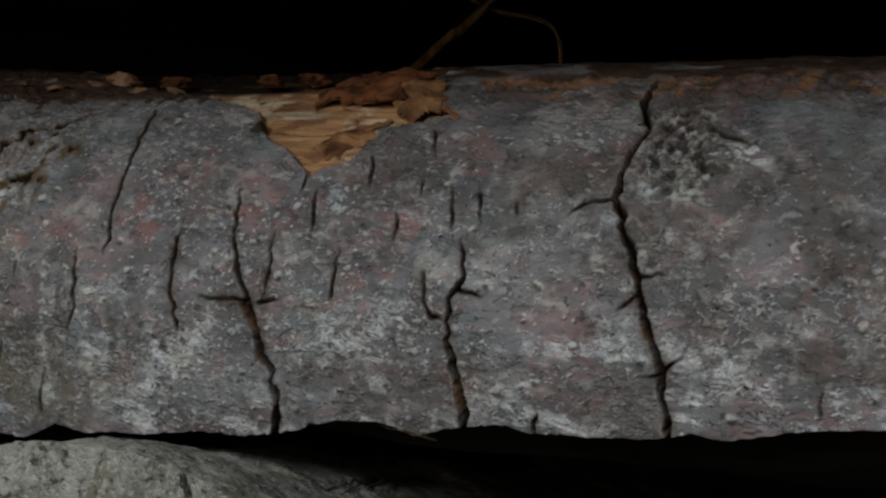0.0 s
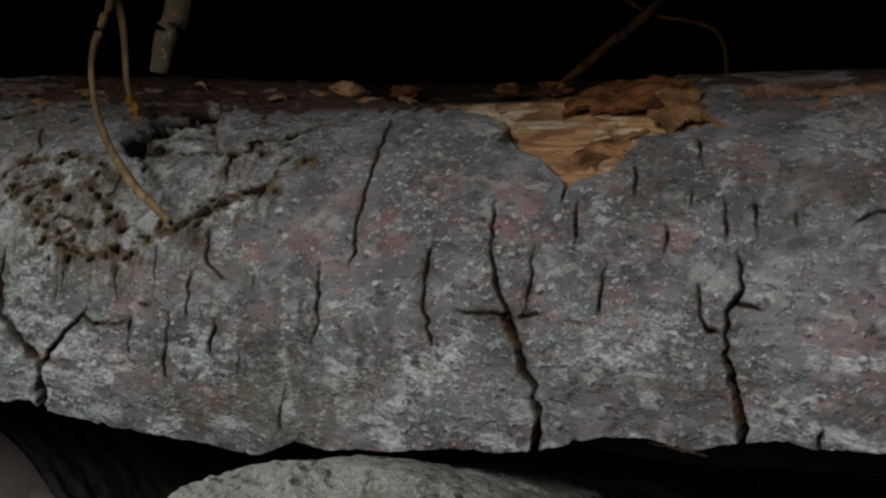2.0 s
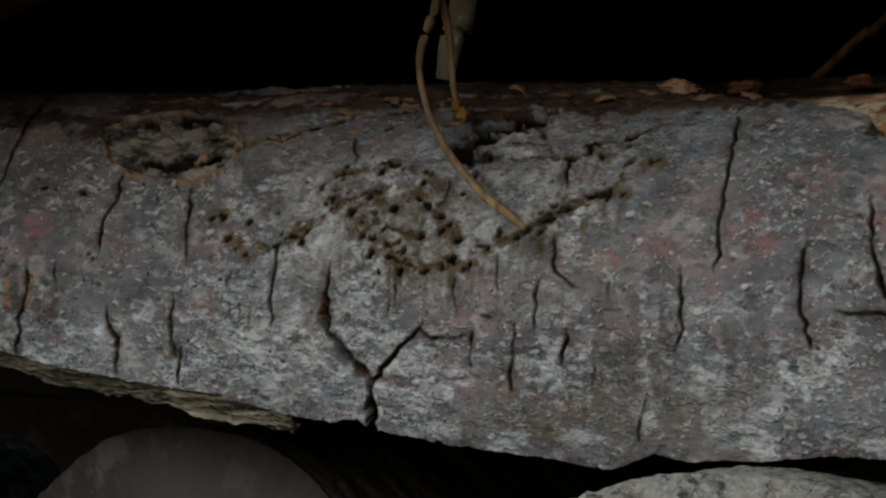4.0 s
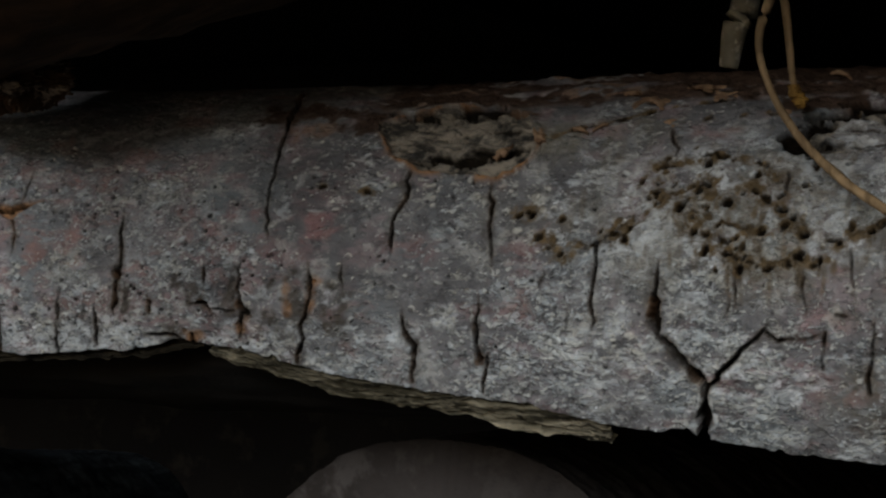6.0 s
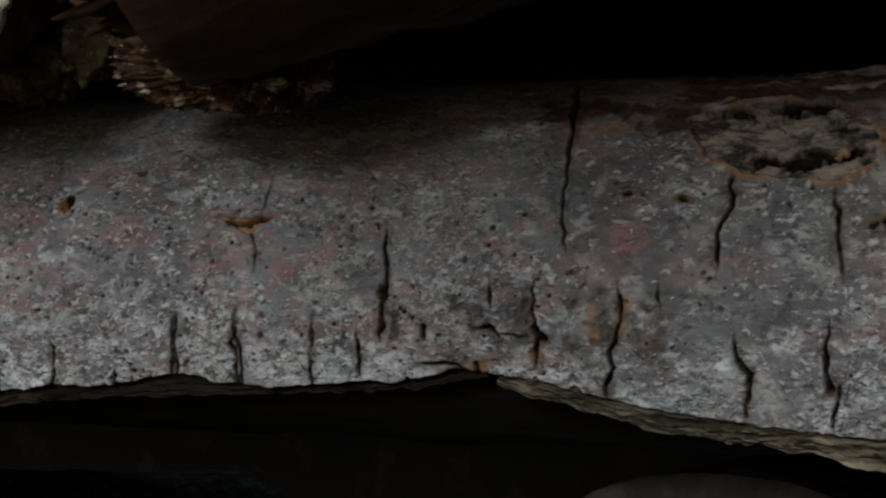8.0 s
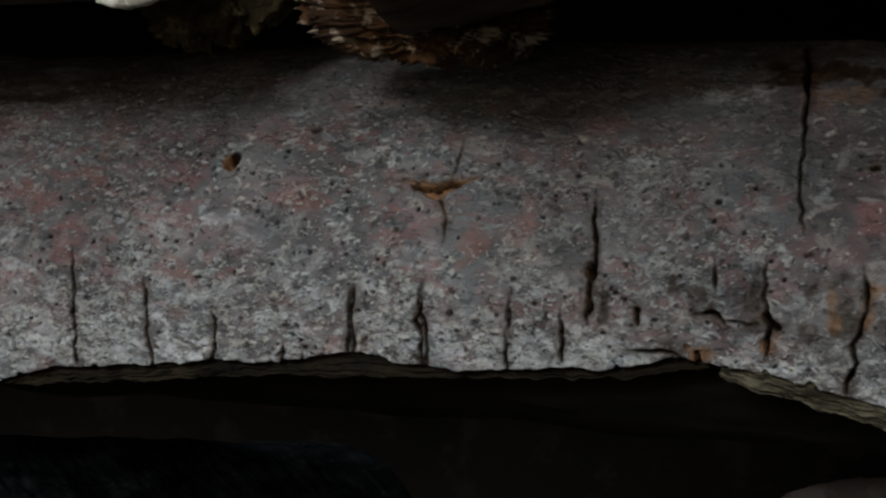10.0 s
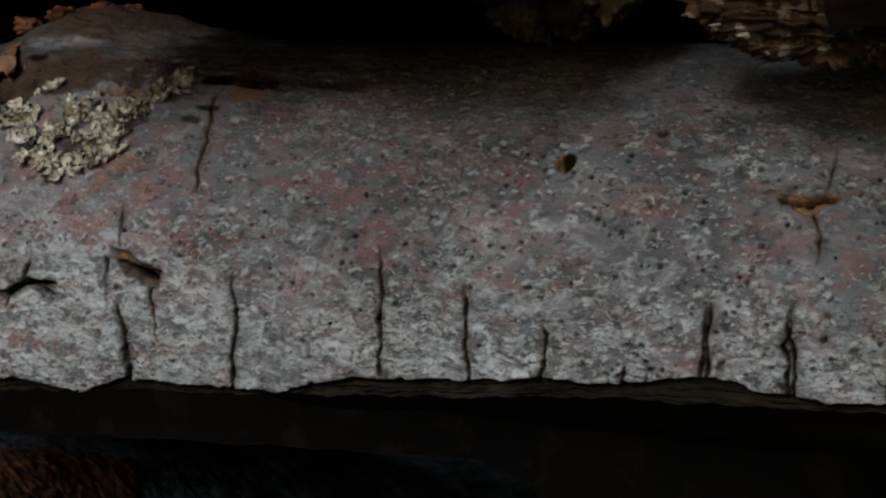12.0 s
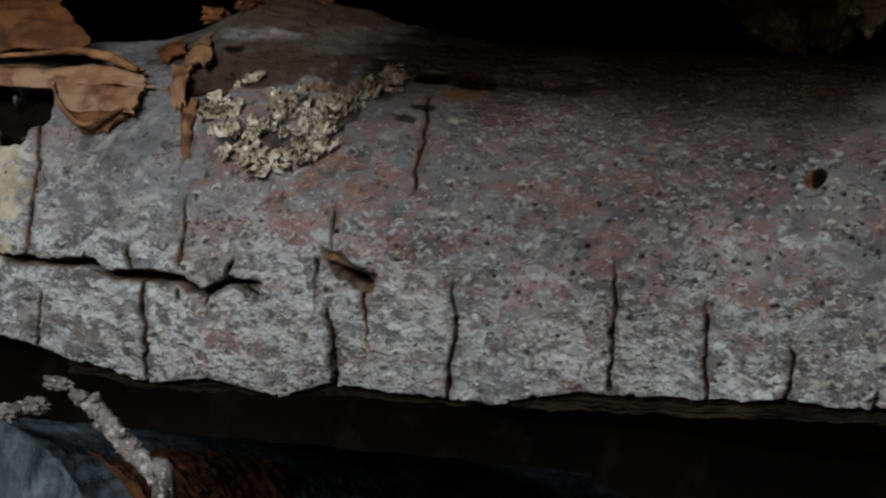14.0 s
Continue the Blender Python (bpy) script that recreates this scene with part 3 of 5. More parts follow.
crack("o", 0.56, 0.84, (-117.2, 37.9), (-117.1, 29.3), (-117.7, 26.4))
crack("o", 1.39, 0.56, (-120.1, 25), (-117.3, 18.8), (-117.6, 12.9))
crack("c", 0.71, 0.99, (-137.7, 6), (-138.1, -12.2))
crack("c", 0.56, 1.11, (-121.6, 8.5), (-120.6, -1.8), (-119.9, -12.7))
crack("c", 0.55, 0.82, (-101.4, 5.9), (-101.7, -11.8))
crack("c", 0.72, 0.72, (-154.8, -7.9), (-155.6, -14))
crack("c", 0.58, 0.58, (-149.9, -8.6), (-150.7, -14.7))
crack("c", 0.81, 0.81, (-93, 2.2), (-93.1, -2.4))
crack("c", 0.65, 1.17, (-211.3, 11.7), (-209.3, 2), (-209.7, -16.1))
crack("c", 0.76, 1.14, (-190.7, 5.8), (-189.5, -5.3), (-189, -16.1))
crack("c", 0.75, 1.12, (-172.5, -0.3), (-171.9, -6.1), (-173.1, -13.4))
crack("c", 0.48, 1.08, (-138.5, 6.5), (-139, -10.9))
crack("c", 0.59, 1.07, (-122.5, 7.8), (-121.3, -11.6))
crack("c", 0.49, 1.09, (-246.4, 5.5), (-245, -1.6), (-244, -7.2), (-245.5, -15.8), (-246, -23.4))
crack("o", 1.12, 0.75, (-263, 47.1), (-259.3, 33.3), (-259.5, 26), (-258, 19.4))
crack("o", 0.5, 0.75, (-276.3, 19), (-275.7, 11.9), (-275.4, 5.7))
crack("c", 0.63, 0.63, (-277.3, 6.8), (-277.9, 3), (-277.7, -2))
crack("c", 1, 1.88, (-276.9, -3.9), (-274.7, -5.7), (-273.2, -13.5), (-273.3, -23.9))
crack("o", 0.99, 0.5, (-266.1, 0.3), (-265.3, -7.4), (-264.5, -13.9))
crack("c", 1.84, 2.63, (-360.8, -2.6), (-353.6, -2.9), (-345, -2.7), (-337.8, -1.6), (-330.7, -4.1), (-323.4, -3.6), (-314.2, -3), (-306.1, -5.8))
crack("c", 2.54, 1.27, (-306.1, -5.8), (-299.8, -2.3), (-290.3, -2))
crack("o", 1.6, 1.06, (-322.9, 43), (-317.1, 29), (-316.8, 22.9))
crack("o", 0.78, 1.7, (-313.1, 18.1), (-313.7, 14.6), (-312.6, 9.3), (-313.3, -1.9))
crack("c", 0.65, 2.09, (-326.9, 3.7), (-326.6, 0.5), (-325.1, -2.5))
crack("c", 1.32, 0.93, (-322.2, -4.1), (-322.1, -10.2), (-320.8, -15.7), (-321.7, -30.1))
crack("o", 0.63, 1.78, (-298.9, 5.1), (-299.4, 1.9), (-301.2, -1.9))
crack("c", 0.52, 0.65, (-309.9, 23.3), (-309.6, 19.8))
crack("c", 1.53, 0.76, (-296.3, -2.4), (-290.4, -5.2))
crack("c", 1.04, 0.39, (-304.9, -5.2), (-305.3, -9.3))
crack("o", 1.22, 1.22, (-360.9, 38.9), (-354.4, 19.6), (-353.4, 2.5), (-354, -3.3))
crack("c", 0.68, 1.35, (-359.9, -3.9), (-354, -3.3), (-343.5, -2.2))
crack("o", 0.82, 0.68, (-348.6, -9.4), (-351.3, -24.3))
crack("c", 0.53, 0.8, (-337.7, 1.4), (-337.9, -2.5))
crack("c", 0.77, 0.39, (-312.9, -6.1), (-312.5, -9.4))

# red-brown patches where the outer skin has worn away
for x, a, rx, rs in ((204, 24.5, 16, 7), (236, 24, 14, 6), (340, 11, 10, 9), (314, 58.7, 22, 6), (231, 8, 8, 8), (169, 21, 10, 8), (133, 14.4, 9, 6), (-25, 20, 10, 7), (-56, 21, 14, 8), (-123, 20, 16, 9), (-144, 37, 10, 10), (-248, 14.6, 22, 8), (-275, 34.5, 9, 4), (-286, 16.5, 12, 8), (-293, -18, 9, 5), (-225, 3, 14, 7), (-200, 17, 22, 7)):
    add("red", 0.75 * blob(x, a, rx, rs, 0.9, 0.8))
add("red", 0.75 * step(-175, -215, X2) * step(-345, -320, X2) * step(60, 45, S2) * step(2, 12, S2) * step(0.4, 0.6, fbm(X2 / 10, S2 / 7, 3, 2)))
add("red", 0.5 * step(0.55, 0.75, fbm(X2 / 14, S2 / 8, 3, 12)))
add("red", 0.7 * step(0, -60, X2) * step(52, 34, S2) * step(-8, 8, S2) * step(0.42, 0.6, fbm(X2 / 13, S2 / 8, 3, 7)))
MASK["low"] = step(18, -6, S2) * step(0.36, 0.6, fbm(X2 / 22, S2 / 14, 2, 9))
add("red", 0.9 * step(-150, -200, X2) * step(46, 32, S2) * step(0, 12, S2) * step(0.42, 0.54, fbm(X2 / 7, S2 / 5, 3, 14)))
add("red", 0.55 * step(-190, -230, X2) * step(10, -2, S2) * step(0.48, 0.6, fbm(X2 / 8, S2 / 6, 3, 1)))
MASK["red"] *= step(-322, -308, X2)
add("low", 0.75 * step(90, 130, X2) * step(42, 20, S2) * step(0.5, 0.66, fbm(X2 / 6, S2 / 30, 3, 10)))
# chalky grey-white bloom, most of it low on the log, plus painted low light
add("chalk_light", step(0.46, 0.66, fbm(X2 / 9, S2 / 6, 3, 13)) * step(16, -8, S2) * 0.9)
add("chalk_light", 0.9 * step(8, -10, S2) * step(20, -70, X2) * step(0.3, 0.6, fbm(X2 / 16, S2 / 10, 3, 4)))
add("chalk_light", step(22, -6, S2) * step(-215, -265, X2) * step(0.28, 0.5, fbm(X2 / 14, S2 / 10, 3, 3)))
add("chalk_light", 0.4 * step(-306, -322, X2) * step(36, 20, S2) * step(0.4, 0.6, fbm(X2 / 8, S2 / 8, 3, 5)))
add("chalk_light", 0.55 * step(26, 6, S2) * step(-40, -120, X2) * step(0.4, 0.6, fbm(X2 / 12, S2 / 9, 3, 9)))
for x, a, rx, rs in ((262, -17, 10, 7), (240, 43, 6, 4), (-75, 33, 8, 7), (-60, 50, 12, 5), (48, -14, 20, 8), (80, -20, 18, 8), (-180, 17, 20, 5), (-250, -12, 25, 8), (300, 20, 8, 6), (-350, 4, 20, 10)):
    add("chalk_light", 0.8 * blob(x, a, rx, rs, 0.8, 0.8))

# crust flecks and fine pores
fleck = step(0.60, 0.70, vnoise(X2 / 1.3, S2 / 0.8, 14) * 0.6 + fbm(X2 / 3.1, S2 / 2.0, 2, 10) * 0.4 + 0.10 * (fbm(X2 / 40, S2 / 25, 2, 15) - 0.5))
MASK["crust"] = (0.4 + 0.6 * step(0.36, 0.62, fbm(X2 / 26, S2 / 18, 3, 5))) * (1 - 0.6 * step(-285, -315, X2)) * (1 - 0.4 * step(44, 58, S2)) * (1 - 0.15 * step(100, 150, X2)) * (1 - 0.35 * step(-130, -190, X2))
H += 0.5 * MASK["crust"] * (fbm(X2 / 3.4, S2 / 2.1, 2, 4) - 0.5)
H += MASK["crust"] * (0.2 * fleck + 0.45 * (fbm(X2 / 2.2, S2 / 1.4, 3, 11) - 0.5)) + 0.35 * (fbm(X2 / 6, S2 / 3.2, 2, 14) - 0.5)
H -= 0.22 * MASK["low"] * step(0.5, 0.7, fbm(X2 / 1.6, S2 / 9, 2, 8))


def flake(x, s, long, wide, turn, curl, dark):
    """A scale of pale crust, curled like a crescent or flat, with a gap painted dark for the shade under its lip."""
    lo, hi = np.searchsorted(XS, (x - long - 1.2, x + long + 1.2))
    col = PHI[:, (lo + hi) // 2]
    j0, j1 = np.searchsorted(col, (math.degrees((s - long - 1.2) / 60), math.degrees((s + long + 1.2) / 60)))
    if hi - lo < 2 or j1 - j0 < 2:
        return
    xx, ss = X2[j0:j1, lo:hi] - x, S2[j0:j1, lo:hi] - s
    c, n = math.cos(turn), math.sin(turn)
    u, v = (xx * c + ss * n) / long, (ss * c - xx * n) / wide
    ragged = 0.5 * (vnoise(xx / 0.55 + 7 * x, ss / 0.55 + 5 * s, 2) - 0.5)
    body = step(1.0, 0.55, np.hypot(u, v) + ragged)
    if curl:
        body = body * (1 - 0.9 * step(0.95, 0.5, np.hypot(u * 1.1, v + 0.6) + ragged))
    gap = step(0.9, 0.4, np.hypot(u * 1.05, v + (0.75 if curl else 1.25)) + ragged) * (1 - body) * dark
    H[j0:j1, lo:hi] += 0.24 * body - 0.22 * gap
    for name, values in (("flake", body * (0.75 if curl else 0.6)), ("flake_shade", gap)):
        view = MASK[name][j0:j1, lo:hi]
        np.maximum(view, values, out=view)


crusty = fbm(XS[None, :] / 24, np.arange(-40, 80)[:, None] / 15, 3, 9)
for i in range(26000):
    x, s = rng.uniform(-415, 352), rng.uniform(-34, 62)
    near = crusty[int(s) + 40, int(np.searchsorted(XS, x))]
    chalky = (0.5 if x < -100 else 0.32 if x < 20 else 0.2) * max(0.0, min(1.0, (22 - s) / 26))
    if rng.random() > (near - 0.28) * 1.35 + chalky - (0.3 if x < -312 else 0.04 if x > 120 else 0) - (0.2 if s > 44 else 0):
        continue
    size = rng.uniform(0.3, 0.7) if rng.random() < (0.9 if x > 60 else 0.8) else rng.uniform(0.7, 1.5)
    flake(x, s, size, size * rng.uniform(0.4, 0.75), rng.gauss(0, 0.5), rng.random() < 0.5, rng.uniform(0.2, 0.9))


def pore(x, a, r, deep, name="recess_shade", amount=0.9, rim=0.0):
    lo, hi = np.searchsorted(XS, (x - 3 * r - 1, x + 3 * r + 1))
    j0, j1 = np.searchsorted(PHI[:, (lo + hi) // 2], (a - 2 * r - 2, a + 2 * r + 2))
    if hi <= lo or j1 <= j0:
        return
    xx, ss = X2[j0:j1, lo:hi], S2[j0:j1, lo:hi]
    dx, ds = xx - x, ss - arc(a)
    if rim:
        turn, slim = 2.4 * vnoise(np.array([x * 3.7]), np.array([a * 2.9]), 1)[0] - 0.6, 1.0 + 1.1 * vnoise(np.array([x * 5.1]), np.array([a * 4.3]), 2)[0]
        dx, ds = (dx * math.cos(turn) + ds * math.sin(turn)) / slim**0.5, (ds * math.cos(turn) - dx * math.sin(turn)) * slim**0.5
    d = np.hypot(dx, ds * 1.15) * (0.6 + 0.85 * vnoise(xx / (0.9 * r) + 3.3, ss / (0.9 * r) + 1.7, 3))
    H[j0:j1, lo:hi] += -deep * step(r, r * 0.4, d) + rim * np.exp(-(((d - r * 1.25) / (0.4 * r)) ** 2))
    view = MASK[name][j0:j1, lo:hi]
    np.maximum(view, amount * step(r, r * 0.55, d), out=view)
    if rim:
        view = MASK["frass"][j0:j1, lo:hi]
        np.maximum(view, 0.8 * step(1.9 * r, 0.9 * r, d) * step(0.3, 0.6, vnoise(xx / 1.7, ss / 1.7, 4) + 0.1), out=view)


for i in range(700):
    x = rng.uniform(-410, 350)
    pore(x, rng.uniform(-20, 60), rng.uniform(0.25, 0.5), rng.uniform(0.2, 0.5), amount=rng.uniform(0.4, 0.9))
for i in range(420):
    pore(rng.gauss(-130, 75), rng.uniform(-12, 34), rng.uniform(0.35, 0.85), 0.6, "dot", rng.uniform(0.6, 1))
# olive-brown dust round the borings and low down beside them
add("dust", 0.5 * blob(88, 20, 70, 26, 0.6, 0.9, 12.0))
add("dust", 0.75 * blob(140, -20, 48, 16, 0.6, 0.9, 10.0))
add("dust", 0.55 * blob(30, 45, 50, 12, 0.7, 0.9, 9.0))

def gallery(w, *points):
    """A shallow winding beetle channel full of brown dust."""
    p = [(x, arc(a)) for x, a in points]
    lo, hi = np.searchsorted(XS, (min(q[0] for q in p) - 6, max(q[0] for q in p) + 6))
    d, t = along(p, lo, hi)
    xx, ss = X2[:, lo:hi], S2[:, lo:hi]
    d = d + 2.4 * (fbm(xx / 3, ss / 3, 3, 5) - 0.5)
    H[:, lo:hi] -= 0.9 * step(w * 0.6, w * 0.2, d) * step(0.3, 0.55, fbm(xx / 2.4, ss / 2.4, 2, 3))
    for name, v in (("frass", 0.85 * step(w * 1.0, w * 0.3, d) * step(0.34, 0.55, fbm(xx / 2.6, ss / 2.6, 3, 10))), ("recess_shade", 0.9 * step(w * 0.6, w * 0.2, d) * step(0.44, 0.56, fbm(xx / 3, ss / 3, 2, 12)))):
        view = MASK[name][:, lo:hi]
        np.maximum(view, v, out=view)


gallery(1.7, (34, 17.6), (45, 15.5), (52.5, 18.6), (58, 23), (63, 27), (74, 31))
gallery(1.5, (75.7, 18.4), (81, 13.2), (89, 12), (97, 13.2))
gallery(1.6, (104, 16.5), (112, 20), (118.5, 24.4), (125, 27.8), (132, 30.7), (141, 38))
gallery(1.3, (86, 27), (92, 24), (96, 20))
gallery(1.4, (60, 34), (72, 38), (84, 36), (90, 31))
gallery(1.4, (70, 24), (78, 21), (86, 19))
gallery(1.2, (124, 44), (133, 46), (141, 52))
gallery(1.4, (24, 42), (36, 47), (48, 50), (60, 55), (75, 57))
# beetle holes with brown dust
BORED = ((34.8, 17.4), (52.5, 18.6), (62.3, 27), (74.3, 31.2), (86.9, 26.7), (94.4, 21), (81.3, 13.1), (97.1, 13.1), (107, 18.3), (116, 21), (118.5, 24.4), (125, 27.8), (132, 30.7), (140.8, 38.3), (28, 23.9), (75.7, 18.4), (126.3, 41.9), (61.7, 34.7), (39.8, 14.1), (50.6, 17.9), (70.5, 22.9), (30, 24.1), (53, 21.1), (60.6, 26.4), (72.6, 28.3), (81.7, 29.7), (84.2, 19.1), (86, 11.8), (76.6, 15.4), (-16.8, 32.1), (-24.5, 31.4))
for x, a in BORED:
    for i in range(2 if x > 20 else 1):
        pore(x + rng.gauss(0, 2.4), a + rng.gauss(0, 1.8), rng.uniform(0.6, 1.35), rng.uniform(0.7, 1.5), amount=rng.uniform(0.8, 1.0), rim=0.3)
    if x > 20:
        add("frass", 0.75 * blob(x, a, 4.2, 2.8, 0.9, 0.7, 2.0))
for i in range(26):
    pore(rng.uniform(60, 140), rng.uniform(30, 62), rng.uniform(0.6, 1.3), 1.2, amount=0.9, rim=0.3)
for x, a in ((61.5, 35.1), (72.4, 36.0), (67.0, 24.9), (70.5, 19.0), (77.8, 25.8), (84.0, 28.5), (91.1, 24.2), (78.4, 14.2), (81.8, 11.1), (86.4, 19.1), (88.7, 11.2), (95.2, 13.6), (100.1, 12.9), (96.3, 18.4), (104.2, 16.9), (111.3, 19.4), (118.0, 23.6), (122.8, 27.0), (120.9, 37.1), (125.7, 42.3), (128.6, 29.7), (133.1, 30.1), (136.3, 30.2), (120.8, 40.1), (128.9, 41.2)):
    pore(x, a, rng.uniform(1.0, 1.7), rng.uniform(1.2, 2.2), amount=1.0, rim=0.25)
    add("frass", 0.75 * blob(x, a, 3.2, 2.8, 0.9, 0.7, 2.0))
    add("frass", 0.6 * blob(x + rng.uniform(-1, 1), a - 5, 1.2, rng.uniform(4, 9), 0.7, 0.8, 3.0))
add("frass", 0.5 * blob(85, 30, 50, 18, 0.7, 0.9) * step(0.46, 0.62, fbm(X2 / 3.5, S2 / 9, 3, 9)))
H += 0.9 * step(48, 62, S2) * (fbm(X2 / 5, S2 / 3, 3, 13) - 0.4)
lo_, hi_ = np.searchsorted(XS, (-180, -165))
hd = np.hypot(X2[:, lo_:hi_] + 172.8, S2[:, lo_:hi_] - arc(30.4)) + 0.5 * (fbm(X2[:, lo_:hi_] / 2, S2[:, lo_:hi_] / 2, 2, 3) - 0.5)
dk = np.hypot(X2[:, lo_:hi_] + 172.1, S2[:, lo_:hi_] - arc(31.3))
H[:, lo_:hi_] -= 3.0 * step(2.1, 1.3, hd)
for name, values in (("rust", step(2.6, 2.0, hd)), ("recess_shade", 0.97 * step(2.1, 1.5, dk))):
    np.maximum(MASK[name][:, lo_:hi_], values, out=MASK[name][:, lo_:hi_])
pore(-153.6, 38.4, 1.6, 0.5, amount=0.7)

bored = blob(86, 24, 58, 28, 0.4, 0.9, 10.0)
H += 1.5 * bored * (fbm(X2 / 5.5, S2 / 22, 3, 6) - 0.5)
add("frass", 0.6 * bored * step(0.60, 0.72, fbm(X2 / 3.2, S2 / 13, 3, 4)))

# bare orange wood where the bark has torn off
def bare(points, depth, wild=1.2, name="wood", fibre=0.5, crumbly=0.0):
    global H
    d = region(points, wild)
    inn = step(-0.35, 0.45, d)
    H = H * (1 - inn) + inn * (-depth + fibre * 2 * (fbm(X2 / 14, S2 / 0.9, 3, 5) - 0.5) + crumbly * 2 * (fbm(X2 / 3.4, S2 / 1.9, 4, 7) - 0.5))
    for n in MASK:
        MASK[n] = MASK[n] * (1 - inn)
    add(name, inn)
    return d


d = bare(((168, 62.4), (206, 66), (236, 58), (241.6, 51), (236, 48.5), (225.6, 45.5), (221, 37), (211.4, 32.6), (207, 37), (201, 40.5), (196.5, 43), (191.5, 50.5), (184, 55.5)), 2.2, 1.6)
add("rust", 0.85 * step(-1.8, 0.6, d) * step(2.4, 0.6, d) * step(0.45, 0.6, fbm(X2 / 4, S2 / 4, 2, 3)))
bare(((139, 69), (150, 65.5), (166, 61.5), (180, 58), (206, 58), (224, 60), (228, 72), (222, 86), (180, 90), (140, 88)), 2.6, 1.0)
# black over the strip's top stands in for its shadow
add("recess_shade", 0.85 * step(67, 71, PHI + 3 * fbm(X2 / 7, S2 / 5, 3, 3)) * step(133, 141, X2) * step(230, 220, X2))
add("rust", 0.9 * step(63.5, 66.5, PHI + 3 * fbm(X2 / 7, S2 / 5, 3, 9)) * step(136, 144, X2) * step(230, 220, X2))
add("recess_shade", 0.75 * blob(193.5, 47, 2.6, 5.0, 0.9, 0.6, 2.5))
add("rust", 0.8 * blob(216, 62, 26, 7, 0.6) * MASK["wood"])
add("straw", 0.8 * blob(199, 54, 9, 3.2, 0.7, 0.5, 4.0) * MASK["wood"])
add("straw", 0.7 * blob(180, 62, 18, 2.2, 0.6, 0.5, 4.0) * MASK["wood"])
add("frass", 0.7 * blob(194, 48, 5, 5, 0.8, 0.6, 3.0))
# a wedge and a hook where the bark has sprung open over brown inner bark
bare(((-129.8, 27.4), (-121, 26.6), (-111, 28.2), (-115.5, 25.3), (-120.3, 22.8), (-125, 24.8)), 1.5, 0.7, "rust", 0.3, 1.2)
crack("c", 1.9, 1.3, (-126, 25.9), (-119.5, 25.4), (-113.5, 26.9))
bare(((-277.4, 7.0), (-273, 6.4), (-267.2, 3.6), (-263.8, 2.6), (-265, -1.2), (-269, -0.6), (-274, 2.2)), 1.6, 0.9, "frass", 0.3, 1.8)
add("rust", 0.6 * blob(-275, 5.4, 2.2, 1.8, 0.9, 0.6, 1.6))
add("brown", 0.8 * blob(-269, 2.2, 5, 2.0, 0.8, 0.6, 2.0))
crack("c", 1.5, 2.0, (-274.8, 4.6), (-270, 2.6), (-265.4, 1.0))
crack("c", 0.7, 0.4, (-278.6, 4.8), (-277.8, -2), (-277.5, -8))
# flaky rust-brown band high on the thick end
H -= 0.9 * blob(262, 65, 24, 4, 0.9)
add("rust", 0.8 * blob(262, 65, 26, 4, 0.9, 0.6, 3.0))
band = step(55, 60, PHI + 6 * (fbm(X2 / 10, S2 / 9, 3, 3) - 0.5)) * step(70, 66, PHI) * step(242, 252, X2)
add("red", band)
add("rust", 0.85 * band * step(0.52, 0.62, fbm(X2 / 3.2, S2 / 5, 3, 13)))
add("stain", 0.6 * band * step(0.5, 0.62, fbm(X2 / 4, S2 / 4, 3, 2)))
H += 1.3 * band * (fbm(X2 / 3.4, S2 / 3.4, 3, 8) - 0.5)
# the knot
lo_, hi_ = np.searchsorted(XS, (278, 322))
kx, ks = X2[:, lo_:hi_] - 299, S2[:, lo_:hi_] - arc(40.5)
kr = np.hypot(kx / 8.2, ks / 11.5) + 0.22 * (fbm(kx / 3 + 50, ks / 3 + 50, 3, 2) - 0.5)
inside = step(1.2, 0.8, kr)
crump = fbm(kx / 2.4 + 50, ks / 2.0 + 50, 4, 9)
H[:, lo_:hi_] += inside * (0.7 * np.exp(-((kr - 0.8) ** 2) / 0.03) - 0.8 * step(0.6, 0.2, kr) + 2.4 * (crump - 0.5) + 0.35 * np.sin(kr * 17 + 1))
np.maximum(MASK["recess_shade"][:, lo_:hi_], 0.75 * inside * step(0.50, 0.40, crump + 0.11 * np.sin(kr * 17 + 1)), out=MASK["recess_shade"][:, lo_:hi_])
MASK["rot"][:, lo_:hi_] = np.maximum(MASK["rot"][:, lo_:hi_], 0.5 * inside * step(0.45, 0.6, fbm(kx / 4 + 20, ks / 4, 3, 7)))
swirl = step(0.55, 0.64, fbm(kx / 1.5 + 9, ks / 1.1 + 30, 3, 4) + 0.07 * np.sin(kr * 14)) * step(1.5, 0.9, kr)
np.maximum(MASK["flake"][:, lo_:hi_], 0.75 * swirl * (1 - 0.8 * MASK["recess_shade"][:, lo_:hi_]), out=MASK["flake"][:, lo_:hi_])
H[:, lo_:hi_] += 0.4 * swirl
add("chalk_light", 0.9 * blob(315, 41, 7, 6, 0.8, 0.7, 4.0))
add("stain", 0.7 * blob(308, 36, 5, 1.6, 0.9, 0.7, 2.5))
crack("c", 1.2, 0.5, (306, 46), (311, 43.5), (315, 42))
# a sunken scar with an orange rim
SCAR = ((-18, 52), (-11.5, 41.5), (-2.3, 36), (19.6, 33), (26, 37), (28.6, 45), (23, 53.7), (0, 59.6))
d = region(SCAR, 1.0)
rim_ = np.exp(-(((d + 0.4) / 0.8) ** 2))
bare(SCAR, 1.0, 1.0, "rot", 0.5, 1.5)
H += 0.7 * rim_
